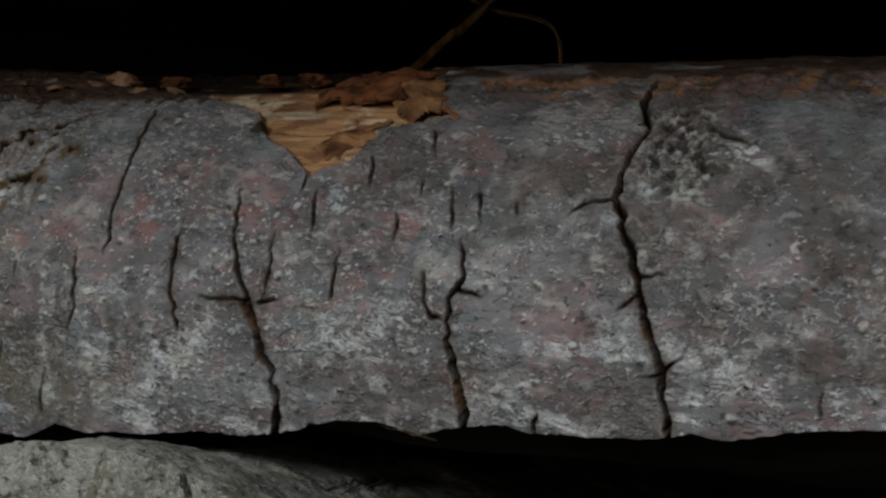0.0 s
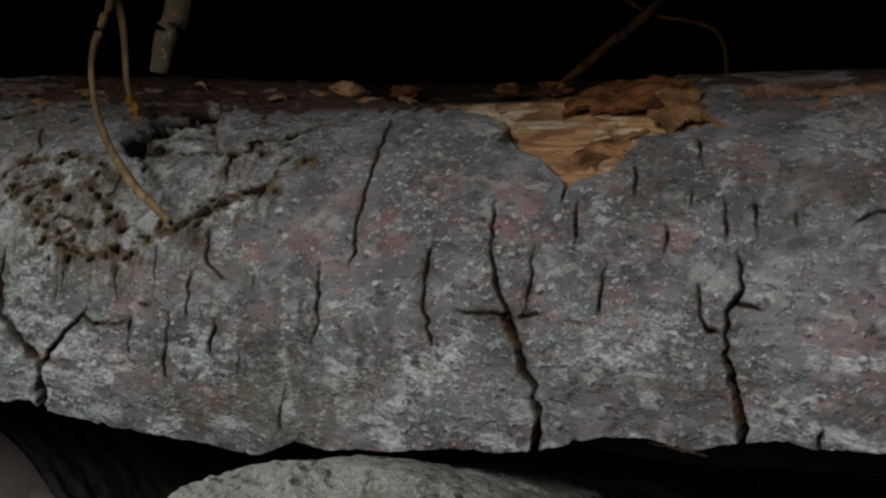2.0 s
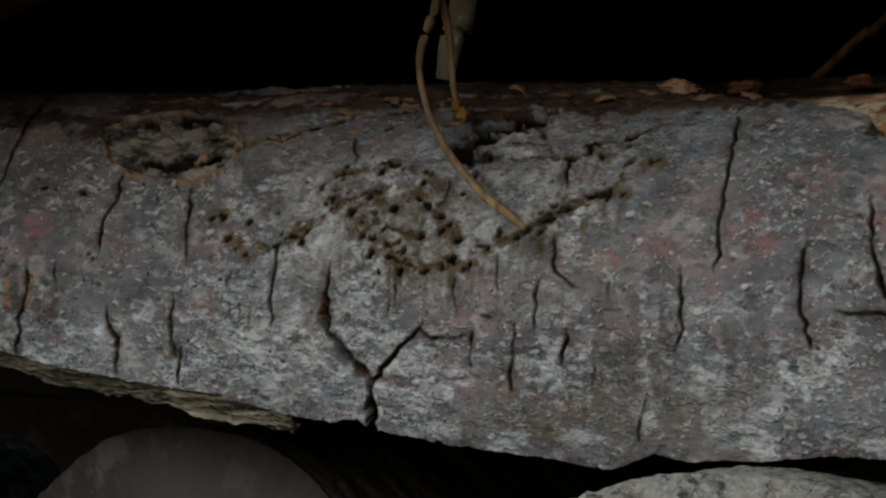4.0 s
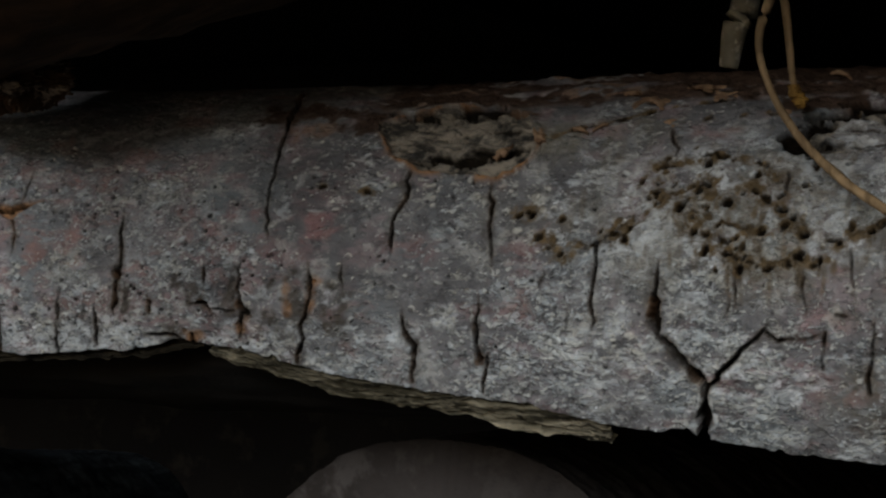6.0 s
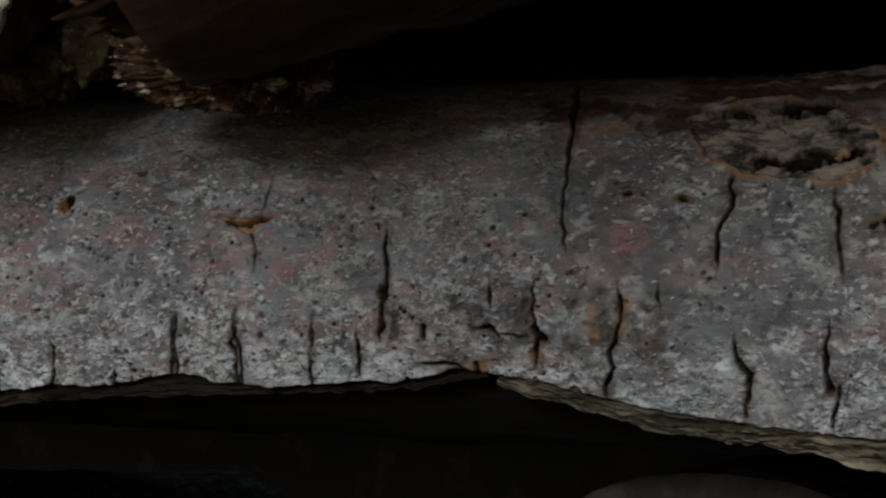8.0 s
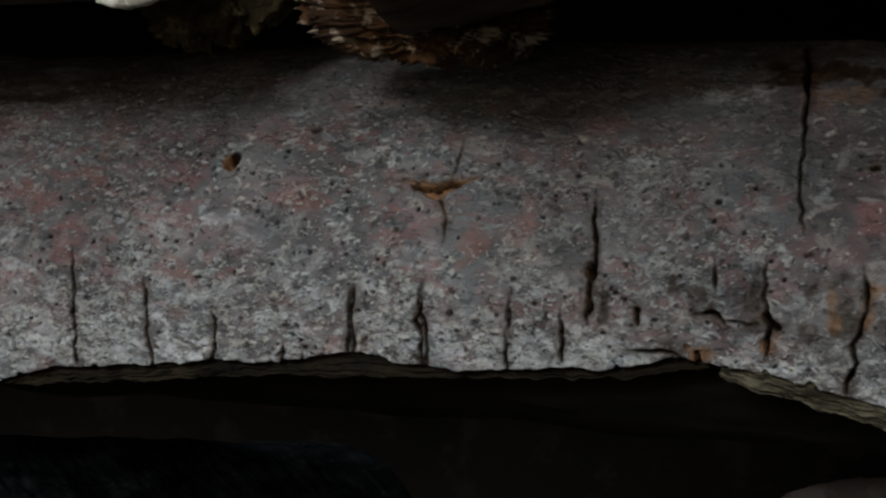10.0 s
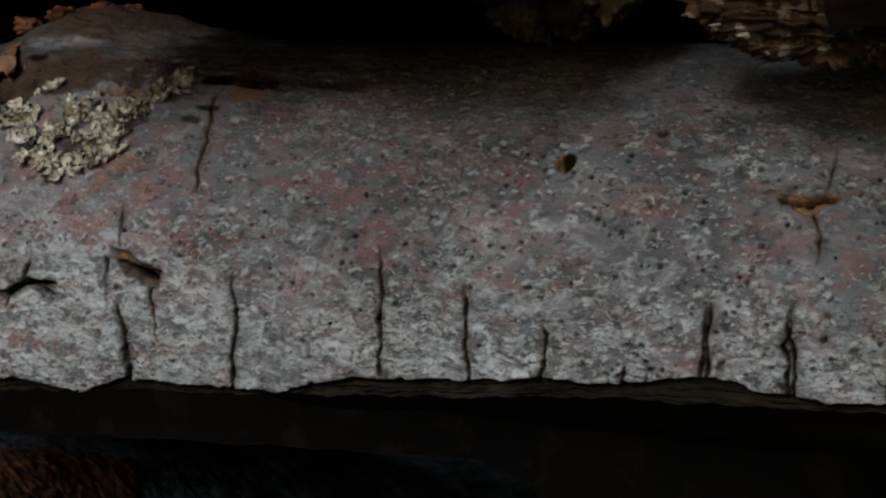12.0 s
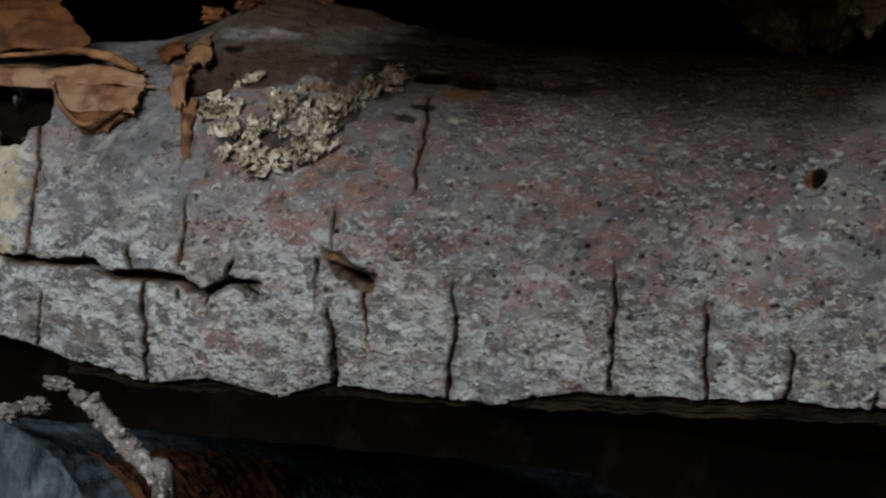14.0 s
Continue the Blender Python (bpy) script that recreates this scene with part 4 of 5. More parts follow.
add("rust", rim_ * step(0.3, 0.5, fbm(X2 / 6, S2 / 6, 2, 2)))
crack("c", 2.2, 3.0, (-3, 38.7), (6, 39.3), (12.4, 38.2), (25, 41.8))
crack("c", 2.6, 2.0, (-16, 57), (2, 53), (16, 56), (26, 54))
for x, a, rx, rs in ((6, 40, 12, 1.6), (17, 42, 8, 1.7), (-9, 55.5, 12, 2.0), (9, 57, 10, 1.8), (-10, 45, 4, 1.2), (20, 49, 5, 1.2)):
    m_ = blob(x, a, rx, rs, 1.0, 0.5, 3.0)
    add("recess_shade", 0.97 * m_)
    H -= 1.6 * m_
# a dark flaking hollow
d = bare(((88.5, 42.6), (99, 49), (110, 54.5), (117.6, 40.3), (106, 38), (94.6, 39)), 0.9, 1.6, "rot", 0.3, 1.5)
pale_ = blob(107, 44.5, 10, 6, 0.5, 0.5, 3.0)
add("chalk_light", 0.9 * pale_)
MASK["rot"] *= 1 - 0.75 * pale_
add("brown", blob(97, 55, 15, 5, 0.7, 0.6, 4.0))
for x, a, rx, rs in ((91, 43.5, 4, 2.6), (95.5, 47, 5, 2.6), (101, 50.5, 5.5, 2.4), (107, 54, 5.5, 2.2), (112, 57.5, 4, 1.8), (93, 40, 4, 3.0), (99, 41.5, 3.4, 2.8)):
    m_ = blob(x, a, rx, rs, 0.8, 0.4, 2.6)
    add("recess_shade", m_)
    H -= 2.2 * m_
crack("c", 0.9, 0.7, (103, 41), (108, 40.5), (115, 41.5))
crack("c", 0.8, 0.6, (104, 46.5), (110, 45), (116, 46))
for x, a, rx, rs in ((-62, 3, 6, 5), (-47, 1.5, 5, 5), (-48, 7, 4, 7), (-31, 3, 7, 9), (-21, 0, 6, 8), (-66, -5, 6, 3), (-80, 3, 3, 4), (-38, -3, 5, 4)):
    add("stain", 0.55 * blob(x, a, rx, rs, 1.2, 0.9, 3.5))
for x, a, rx, rs in ((-46, -4, 4, 3), (-59, -6, 5, 2.5), (-26, 4, 3, 5), (-33, 6, 2, 6)):
    add("rust", 0.75 * blob(x, a, rx, rs, 0.9, 0.8, 4.0))
add("stain", 0.8 * step(50, 64, PHI) * step(-180, -230, X2) * step(-350, -335, X2) * step(0.3, 0.55, fbm(X2 / 14, S2 / 6, 3, 5)))
add("stain", 0.75 * blob(-246, 53, 30, 3.5, 0.8, 0.7))
damp = fbm(X2 / 5, S2 / 26, 3, 11)
add("stain", 0.38 * blob(150, -6, 52, 22, 0.5, 0.9, 14.0) * step(0.42, 0.62, damp))
add("stain", 0.28 * step(180, 230, X2) * step(0.5, 0.66, fbm(X2 / 12, S2 / 12, 3, 6)))
add("chalk_light", 0.95 * blob(80, 24, 62, 26, 0.5, 0.7, 9.0))
for x, a, rx, rs in ((-279, 27, 5, 2.4), (-272, 21, 3, 3), (-284, 22, 4, 3)):
    add("rust", 0.45 * blob(x, a, rx, rs, 0.9, 0.7, 3.0))
# brown rot round the lichen, and the crumbled places near the thin end
add("brown", blob(-308, 57, 30, 10, 0.6, 0.6))
add("brown", blob(-320, 50, 10, 12, 0.6, 0.6))
add("brown", blob(-258, 54, 14, 3.5, 0.6, 0.6))
add("brown", 0.7 * blob(300, 68, 56, 3, 0.9, 0.8) * step(0.4, 0.56, fbm(X2 / 8, S2 / 4, 3, 4)))
high = step(56, 63, PHI) * step(-30, -12, X2)
add("brown", high * step(185, 150, X2) * step(0.38, 0.5, fbm(X2 / 9, S2 / 4, 3, 2)))
add("rust", 0.6 * high * step(190, 160, X2) * step(0.55, 0.65, fbm(X2 / 6, S2 / 3, 3, 13)))
add("brown", 0.9 * step(66, 72, PHI) * step(0, 20, X2) * step(0.36, 0.56, fbm(X2 / 11, S2 / 4, 3, 4)))
H += 2.2 * high * step(185, 150, X2) * (fbm(X2 / 4.5, S2 / 3, 3, 9) - 0.5)
add("brown", 0.8 * blob(-22, 52, 9, 7, 0.7, 0.6))
add("brown", blob(100, 61, 75, 7, 0.9, 0.7) * step(0.4, 0.58, fbm(X2 / 7, S2 / 4, 3, 6)))
add("brown", 0.9 * blob(-40, 58, 18, 7, 0.8, 0.7))
add("rust", 0.5 * blob(-35, 50, 9, 6, 0.8, 0.7))
add("rust", 0.7 * blob(-322, 52, 12, 14, 0.7, 0.5) * step(0.45, 0.6, fbm(X2 / 6, S2 / 6, 3, 5)))
add("recess_shade", blob(-321, 46, 4.0, 3.2, 0.4, 0.4))
H -= 2.5 * blob(-321, 46, 4.0, 3.2, 0.4, 0.5)
add("recess_shade", 0.9 * blob(-320, 62, 4, 2, 0.5))
add("recess_shade", 0.8 * blob(-266, 39.5, 3.2, 1.5, 0.5))
add("recess_shade", blob(-265, 53.5, 5, 2.5, 0.5))
add("recess_shade", 0.8 * blob(-252, 53, 9, 1.2, 0.7))
for x, a, rx, rs in ((-318, 47, 8, 6), (-303, 50, 14, 5), (-287, 50, 10, 4), (-322, 52, 6, 9)):
    m_ = blob(x, a, rx, rs, 0.8, 0.5)
    add("rust", 0.8 * m_ * step(0.4, 0.55, fbm(X2 / 4, S2 / 4, 2, 1)))
    H -= 1.2 * m_
# black patches painted between the lichen lobes as shade
for x, a, rx, rs in ((-303, 32, 9, 4), (-291, 31, 7, 5), (-283, 40, 6, 5), (-275, 48, 5, 5), (-296, 40, 5, 6)):
    add("recess_shade", 0.75 * blob(x, a, rx, rs, 0.6, 0.5))
add("rust", 0.9 * blob(-256, 49, 9, 3, 0.6))
crack("o", 2.6, 0.8, (-267, 53.5), (-256, 52), (-242, 51))
add("recess_shade", 0.85 * blob(-263, 43.5, 4, 1.6, 0.5))
add("straw", blob(-368, 14, 11, 16, 1.1, 0.5))
# hollow under the lifted sheet, its shade painted black
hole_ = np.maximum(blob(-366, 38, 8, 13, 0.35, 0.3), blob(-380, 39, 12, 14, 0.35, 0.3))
add("recess_shade", step(0.05, 0.4, hole_))
H -= 6.0 * hole_
add("chalk_light", blob(-362, 15, 7, 18, 0.5, 0.5))
H = np.clip(H, -5.5, 3.5)
# a swelling on the top where a branch broke off
swell = np.exp(-(((X2 + 322) / np.where(X2 < -322, 17.0, 40.0)) ** 2) - (((PHI - 96) / 25.0) ** 2))
H += swell * (13.5 + 5.0 * (fbm(X2 / 9, S2 / 6, 4, 5) - 0.5))
add("brown", step(0.25, 0.65, swell + 0.5 * (fbm(X2 / 12, S2 / 6, 3, 8) - 0.5)) * step(-326, -316, X2 + 8 * fbm(X2 / 9, S2 / 5, 2, 3)))
add("rust", 0.6 * step(0.5, 0.7, swell) * step(0.5, 0.62, fbm(X2 / 6, S2 / 4, 3, 11)))

fallen_log = tagged(new("fallen_log"), "fallen grey-mauve log, bark split by dark cracks, lying across others", "log")
wide = np.stack([on_log(X2[j], PHI[j], H[j]) for j in range(len(ROWS_PHI))])
lip = [on_log(XS, PHI[0] + 2.0 + 2.0 * fbm(XS / 4, XS * 0 + 5, 2, 4), H[0] - 8.0), on_log(XS, PHI[0] + 0.6, H[0] - 3.4 - 1.5 * fbm(XS / 3, XS * 0 + 1, 2, 1)), on_log(XS, PHI[0] - 0.25, H[0] - 0.9)]
wide = np.concatenate([np.stack(lip), wide])
bark_mesh = sheet_mesh("bark", wide / 1000, len(wide), len(XS), M_BARK)
# the bark's inner lip gets painted shade too
rim_shade = np.stack([np.ones_like(XS), 0.9 * np.ones_like(XS), 0.35 + 0.5 * vnoise(XS / 2, XS * 0, 3)])
for layer_name, names in LAYERS.items():
    values = [np.concatenate([rim_shade if n == "recess_shade" else np.zeros((3, len(XS))), MASK[n]]) for n in names]
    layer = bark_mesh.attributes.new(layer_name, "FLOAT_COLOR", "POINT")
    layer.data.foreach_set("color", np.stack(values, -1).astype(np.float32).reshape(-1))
part("bark", bark_mesh, fallen_log, "grey-mauve bark with dark splits and pale flecks")

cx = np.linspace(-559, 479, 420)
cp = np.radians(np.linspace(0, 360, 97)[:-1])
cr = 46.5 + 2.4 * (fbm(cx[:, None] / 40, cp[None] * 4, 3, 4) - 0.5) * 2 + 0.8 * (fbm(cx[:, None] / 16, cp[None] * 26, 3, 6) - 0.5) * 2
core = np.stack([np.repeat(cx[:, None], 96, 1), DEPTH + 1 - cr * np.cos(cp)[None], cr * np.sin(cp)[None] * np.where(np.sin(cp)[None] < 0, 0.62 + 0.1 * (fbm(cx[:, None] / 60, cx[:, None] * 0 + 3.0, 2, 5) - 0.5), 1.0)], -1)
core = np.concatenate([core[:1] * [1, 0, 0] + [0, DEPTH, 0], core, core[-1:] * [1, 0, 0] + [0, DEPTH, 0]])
# the shade beneath the rim is put into the heartwood's colour
part("heartwood", sheet_mesh("heartwood", core / 1000, len(core), 96, M_CORE, True), fallen_log, "bare wood under the bark edge, coloured near-black for the shade")


def splinters(name, x0, x1, low, material, above=0.5, sink=1.8, rough=2.6):
    """A strip of split fibres along the bark's lower rim; low gives its lower side (x, phi)."""
    xs = np.arange(x0, x1, 0.5)
    q = np.array(low)
    bottom = np.interp(xs, q[:, 0], q[:, 1]) + 2.0 * (fbm(xs / 4, xs * 0 + 2, 4, 3) - 0.5)
    top = edge(xs) + above
    rows = []
    for j in range(19):
        f = j / 18
        lift = -sink + rough * (fbm(xs / 11, xs * 0 + j * 1.9, 4, 7) - 0.5) * 2 + 1.4 * f + 0.5 * rough * (vnoise(xs / 2.1 + 3.0 * j, xs * 0 + j * 2.7, 9) - 0.5)
        if j in (0, 18):
            lift = lift - 5
        rows.append(on_log(xs, top + (bottom - top) * f, lift))
    return sheet_mesh(name, np.stack(rows) / 1000, 19, len(xs), material)


part("splintered_rim", splinters("splintered_rim", -56, 50, ((-59, -10.6), (-52, -12.8), (-32, -18), (-17, -22.2), (0, -24.6), (17, -28), (38, -31.8), (50, -32.8)), M_SPLINT), fallen_log, "pale weathered splinters along the lower rim")


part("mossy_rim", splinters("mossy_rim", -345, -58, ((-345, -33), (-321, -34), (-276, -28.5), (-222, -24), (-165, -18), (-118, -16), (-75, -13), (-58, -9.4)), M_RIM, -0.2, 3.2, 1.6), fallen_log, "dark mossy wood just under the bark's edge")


def chunk(name, centre, size, material, parent, seed, label="", rough=0.5, n=64, cell=2.0):
    """A crumbling lump of half sizes size (mm) with a torn surface."""
    th, ph = np.meshgrid(np.linspace(0, np.pi, n), np.arange(n) * 2 * np.pi / n, indexing="ij")
    u = np.stack([np.sin(th) * np.cos(ph), np.sin(th) * np.sin(ph), np.cos(th)], -1)

    def solid(f, k):
        a, b, c = u[..., 0] * f + 20, u[..., 1] * f + 40, u[..., 2] * f + 60
        return (fbm(a + seed, b, 3, k) + fbm(b, c + seed, 3, k + 1) + fbm(c, a, 3, k + 2)) / 3 - 0.5

    f = 0.8 + 2.4 * rough * solid(cell, seed) + 1.0 * rough * solid(cell * 4, seed + 3) + (0.9 * rough * solid(cell * 11, seed + 5) if n > 70 else 0.0)
    v = np.array(centre) + u * f[..., None] * np.array(size)
    return part(name, sheet_mesh(name, v / 1000, n, n, material, True), parent, label)


def flap(name, corners, material, lift=1.5, bulge=3.0, seed=0, n=26, parent=fallen_log, label="", thick=0.8, rag=0.16, crumple=1.0):
    """A torn sheet of bark: four corners (x, phi, lift mm) in order round it, bulging, ragged, with thickness."""
    (x0, a0, l0), (x1, a1, l1), (x2, a2, l2), (x3, a3, l3) = corners
    u, v = np.meshgrid(np.linspace(0, 1, n), np.linspace(0, 1, n))
    ru = u + rag * (fbm(v * 5 + seed * 3, u * 2, 3, seed) - 0.5) * 2 * np.abs(2 * u - 1)
    rv = v + rag * (fbm(u * 5 + 40 + seed, v * 2, 3, seed + 1) - 0.5) * 2 * np.abs(2 * v - 1)
    bl = lambda a, b, c, d: (a * (1 - ru) + b * ru) * (1 - rv) + (d * (1 - ru) + c * ru) * rv
    x, a = bl(x0, x1, x2, x3), bl(a0, a1, a2, a3)
    l = lift + bl(l0, l1, l2, l3) + bulge * np.sin(np.pi * np.clip(u, 0, 1)) * np.sin(np.pi * v) * 0.6 + crumple * (2.6 * (fbm(x / 9 + 90 + seed, a / 9, 3, seed + 2) - 0.5) + 1.1 * (fbm(x / 2.6 + 400 + seed, a / 2.6, 3, seed + 4) - 0.5))
    top = on_log(x, a, l)
    low = on_log(x, a, l - thick)
    ring = np.concatenate([top, low[::-1], top[:1]])
    return part(name, sheet_mesh(name, ring / 1000, len(ring), n, material), parent, label)


flap("torn_bark", ((202, 58, 0.2), (213, 74, 1.5), (232, 64, 2.2), (224, 55, 0.6)), M_TORN_DARK, 0.0, 2.4, 1, 60, label="dark rust-brown torn bark heaved up", rag=0.26, crumple=1.9)
flap("torn_bark", ((216, 68, 0.8), (232, 66, 1.6), (243, 50, 1.2), (228, 51, 0.3)), M_TORN, 0.0, 2.0, 4, 60, label="orange-brown torn bark curling up", rag=0.26, crumple=1.7)
flap("torn_bark", ((205, 47, -0.4), (226, 51, 0.2), (223, 43, 0.2), (211, 38, -0.3)), M_TORN, -1.6, 1.2, 7, 36, label="pale orange torn wood fibres", rag=0.24)
for x, a, sd in ((140, 70, 1), (143, 68, 6), (158, 68, 4), (186, 68, 2), (197, 69, 7)):
    chunk("torn_bark", on_log(x, a, 0.6).tolist(), (4.5, 2.5, 1.7), M_TORN_DARK if x > 150 else M_TAN, fallen_log, sd, "crumb of torn red-brown bark", 0.9, 30, 3.0)
PEEL = "papery brown outer bark lifting off"
TONGUE = "curled tan tongue of outer bark"
CURL = "curled rust-brown scrap of rotten bark"
flap("peeling_bark", ((-440, 84, 16), (-372, 68, 13), (-351, 50, 8.5), (-440, 45, 9)), M_PAPER, 0.0, 4, 2, 60, label=PEEL, rag=0.03, crumple=0.9)
flap("peeling_bark", ((-440, 50, 3.5), (-338.5, 50, 3.2), (-333.5, 44.5, 2.2), (-440, 38.5, 3.5)), M_TAN, 0.0, 1.5, 5, 60, label=PEEL, rag=0.035, crumple=1.1)
flap("peeling_bark", ((-360, 45, 2.5), (-334.5, 45, 2), (-332.5, 35, 3.2), (-352, 34.5, 3.4)), M_TAN, 0.0, 1.5, 9, 44, label=TONGUE, rag=0.09, crumple=1.2)
flap("peeling_bark", ((-352, 36, 2.6), (-334.5, 36.5, 2.6), (-339, 30.5, 0.8), (-346, 30, 0.8)), M_PAPER, 0.0, 1.2, 3, 30, label="dark hollow underside of a curled bark tongue", rag=0.12, crumple=0.5)


def rolled(points, radii, material, seed, label):
    """A rolled-up rim of papery bark through points (x, phi, lift)."""
    way = [tuple(on_log(x, a, l).tolist()) for x, a, l in points]
    part("rolled_edge", tube("rolled_edge", way, radii, material, 12, 0.5, seed, 10, 7.0), fallen_log, label)


RIM = "thin orange rolled rim of papery bark"
rolled(((-380, 45.5, 8.6), (-364, 47, 8.8), (-355, 48.6, 8.6), (-345, 48.6, 7), (-337.5, 47.2, 4.6)), (0.4, 0.6, 0.9, 1.2, 0.7), M_TORN, 3, RIM)
rolled(((-360, 46, 2.8), (-358, 41.5, 3.8), (-354.5, 37, 4.2), (-350, 33, 4.4), (-344.5, 30, 4.2), (-340, 32, 4), (-336, 35.4, 3.6), (-333, 34.6, 2.4)), (0.2, 0.4, 0.5, 0.7, 0.7, 0.6, 0.4, 0.15), M_TORN, 5, RIM)
for i, (corners, mat, lab) in enumerate((
    (((-342, 63.5, 1), (-335, 66, 3.5), (-330.5, 57, 3.5), (-336, 56, 1)), M_TORN_DARK, CURL),
    (((-334, 68, 3), (-329.5, 69, 4), (-322, 54, 3.5), (-327.5, 51, 2.5)), M_RUSTY, CURL),
    (((-333, 55, 1.2), (-327, 54, 2.6), (-321.5, 39, 2.4), (-325, 38.5, 1.4)), M_TAN, TONGUE),
    (((-324, 41, 0.8), (-319.5, 41, 2.2), (-315.2, 25, 0.8), (-317.8, 26, 0.5)), M_TORN, TONGUE),
)):
    flap("peeling_bark", corners, mat, 0.0, 2.0, i + 1, 34, label=lab, rag=0.18, crumple=0.8)
for i, (x, a) in enumerate(((47, 62), (52, 58), (65, 62), (72, 60), (44, 48), (38, 46), (28, 45), (20, 40), (134, 68), (98, 71), (56, 55), (160, 63), (125, 62), (82, 63), (112, 66), (146, 66), (88, 52), (60, 49))):
    q = random.Random(70 + i)
    j = lambda m: q.uniform(-m, m)
    flap("bark_flake", ((x - 2.2 + j(1.4), a + 1.9 + j(1.5), 0.0), (x + 2.2 + j(1.4), a + 1.9 + j(1.5), 0.1), (x + 2 + j(1.6), a - 1.8 + j(1.5), q.uniform(0.4, 1.8)), (x - 2 + j(1.6), a - 1.6 + j(1.5), q.uniform(0.4, 1.8))), M_FLAKE, 0.1, 1.0, i % 12, 14, label="small tan flake of lifted bark", rag=0.4)
flap("bark_flake", ((228, -19, -1), (243, -20, -1.5), (246, -28, -3), (234, -25, -3)), M_SPLINT, -1.0, 1, 3, 16, label="grey sliver hanging from the rim")



for x, a, l, sd in ((-336, 82, 6.5, 3), (-329, 88, 9.5, 5), (-321, 92, 11.0, 8), (-312, 93, 10.5, 2), (-326, 82, 9.0, 6)):
    chunk("branch_stub", on_log(x, a, l).tolist(), (4.5, 4.0, 2.4), M_TORN_DARK, fallen_log, sd, "crumbled red-brown stub of a broken branch", 0.8, 40, 2.2)

# ---- what grows and hangs on it ----
def lichen(strokes, lobes, size, seed, label):
    """A clump of curled, ruffled lobes that cover strokes: (half width mm, points (x, phi)...)."""
    r = random.Random(seed)
    clump = tagged(new("lichen"), label, "lichen")
    half, *pts = strokes[0]
    clump.location = (on_log(pts[0][0], pts[0][1]) / 1000).tolist()
    for k in range(lobes):
        half, *pts = strokes[k % len(strokes)]
        i = r.randrange(len(pts) - 1)
        t = r.random()
        x = pts[i][0] + (pts[i + 1][0] - pts[i][0]) * t + r.uniform(-half, half)
        a = pts[i][1] + (pts[i + 1][1] - pts[i][1]) * t + r.uniform(-half, half)
        base = Vector(on_log(x, a, 0.1).tolist())
        up = math.radians(a)
        out = Vector((0, -math.cos(up), math.sin(up)))
        spin = r.uniform(0, 2 * math.pi)
        tang = Vector((math.cos(spin), 0, 0)) + Vector((0, math.sin(up), math.cos(up))) * math.sin(spin)
        side = out.cross(tang).normalized()
        ln, wd = size * r.uniform(0.8, 1.5), size * r.uniform(0.3, 0.55)
        curl, rise, ph = r.uniform(0.3, 1.3), r.uniform(0.15, 0.9), r.uniform(0, 6)
        grid = []
        for p in range(10):
            f = p / 9
            mid = base + tang * ln * f * math.cos(curl * f) + out * (ln * f * rise * 0.7 * (1.25 - 0.5 * f) + 0.2)
            mid += side * 0.22 * size * math.sin(ph + 4 * f)
            w = wd * math.sin(math.pi * (0.12 + 0.74 * f)) * (1 + 0.35 * math.sin(ph + 11 * f))
            row = []
            for q in range(7):
                g = q / 3 - 1
                row.append(mid + side * w * g + out * (0.34 * size * g * g * f * math.cos(curl) - 0.16 * size * math.sin(ph * 2 + g * 5 + 6 * f) * f) + tang * (0.16 * size * math.sin(g * 8 + ph) * f))
            grid.append(row)
        top = np.array([[tuple(v) for v in row] for row in grid])
        low = top - np.array(out) * 0.28
        ring = np.concatenate([top, low[::-1], top[:1]]) / 1000 - np.array(clump.location)
        part("lobe", sheet_mesh("lobe", ring, len(ring), 7, M_LICHEN), clump)


lichen(((2.2, (-313, 41), (-311, 36), (-306, 31)), (2.4, (-304, 30), (-299, 34), (-298, 40)), (2.2, (-300, 27), (-293.8, 25.5), (-290, 29)), (2.4, (-297, 46), (-294, 40), (-289, 33)), (2.0, (-289, 27.5), (-284, 31), (-283, 36)), (2.2, (-285.2, 37.9), (-280.9, 43.6)), (2.4, (-281, 43), (-274.7, 47.8), (-271.5, 54))), 190, 3.4, 5, "cream-grey leafy lichen in curled lobes on the bark")
lichen(((1.2, (-312.3, 47.7), (-307.6, 55)), (1.0, (-325, 58), (-322, 66))), 30, 2.0, 8, "small tuft of cream-grey leafy lichen")

bent = tagged(new("dry_stem", tube("dry_stem", ((92, 5, 178), (90, 5, 120), (89.2, 6, 89.5), (89.1, 4, 78), (86.2, 2, 66.2), (87, 0, 58.4), (91.9, -4, 48.4), (99.4, -8, 38.6), (109, -12, 30.3), (117.8, -14.5, 24.6), (121, -15.2, 22.3)), (0.9, 1.0, 0.9, 1.2, 0.9, 0.8, 0.9, 1.1, 1.1, 0.8), M_TWIG, 10, 0.2, 2)), "thin bent tan stem hanging before the bark", "stem", "hanging stems")
# solid near-black lump paints the shade in the stem's open end
chunk("dark_end", (121.6, -15.4, 22.0), (0.75, 0.7, 0.75), M_CORE, bent, 3, "near-black lump in place of the stem's shaded hollow", 0.4, 16)
seeding = tagged(new("dry_stem", tube("dry_stem", ((80, 6, 178), (84, 6, 120), (86.5, 6, 89.7), (88.8, 6, 79.7), (90.6, 7, 72.8), (91.5, 8, 63), (91.9, 8.7, 57), (92.4, 11, 52.5)), (1.0, 1.0, 0.9, 1.1, 0.9, 0.8, 0.7), M_TWIG, 10, 0.15, 5)), "thin tan stem with a withered ochre seed head", "stem", "hanging stems")
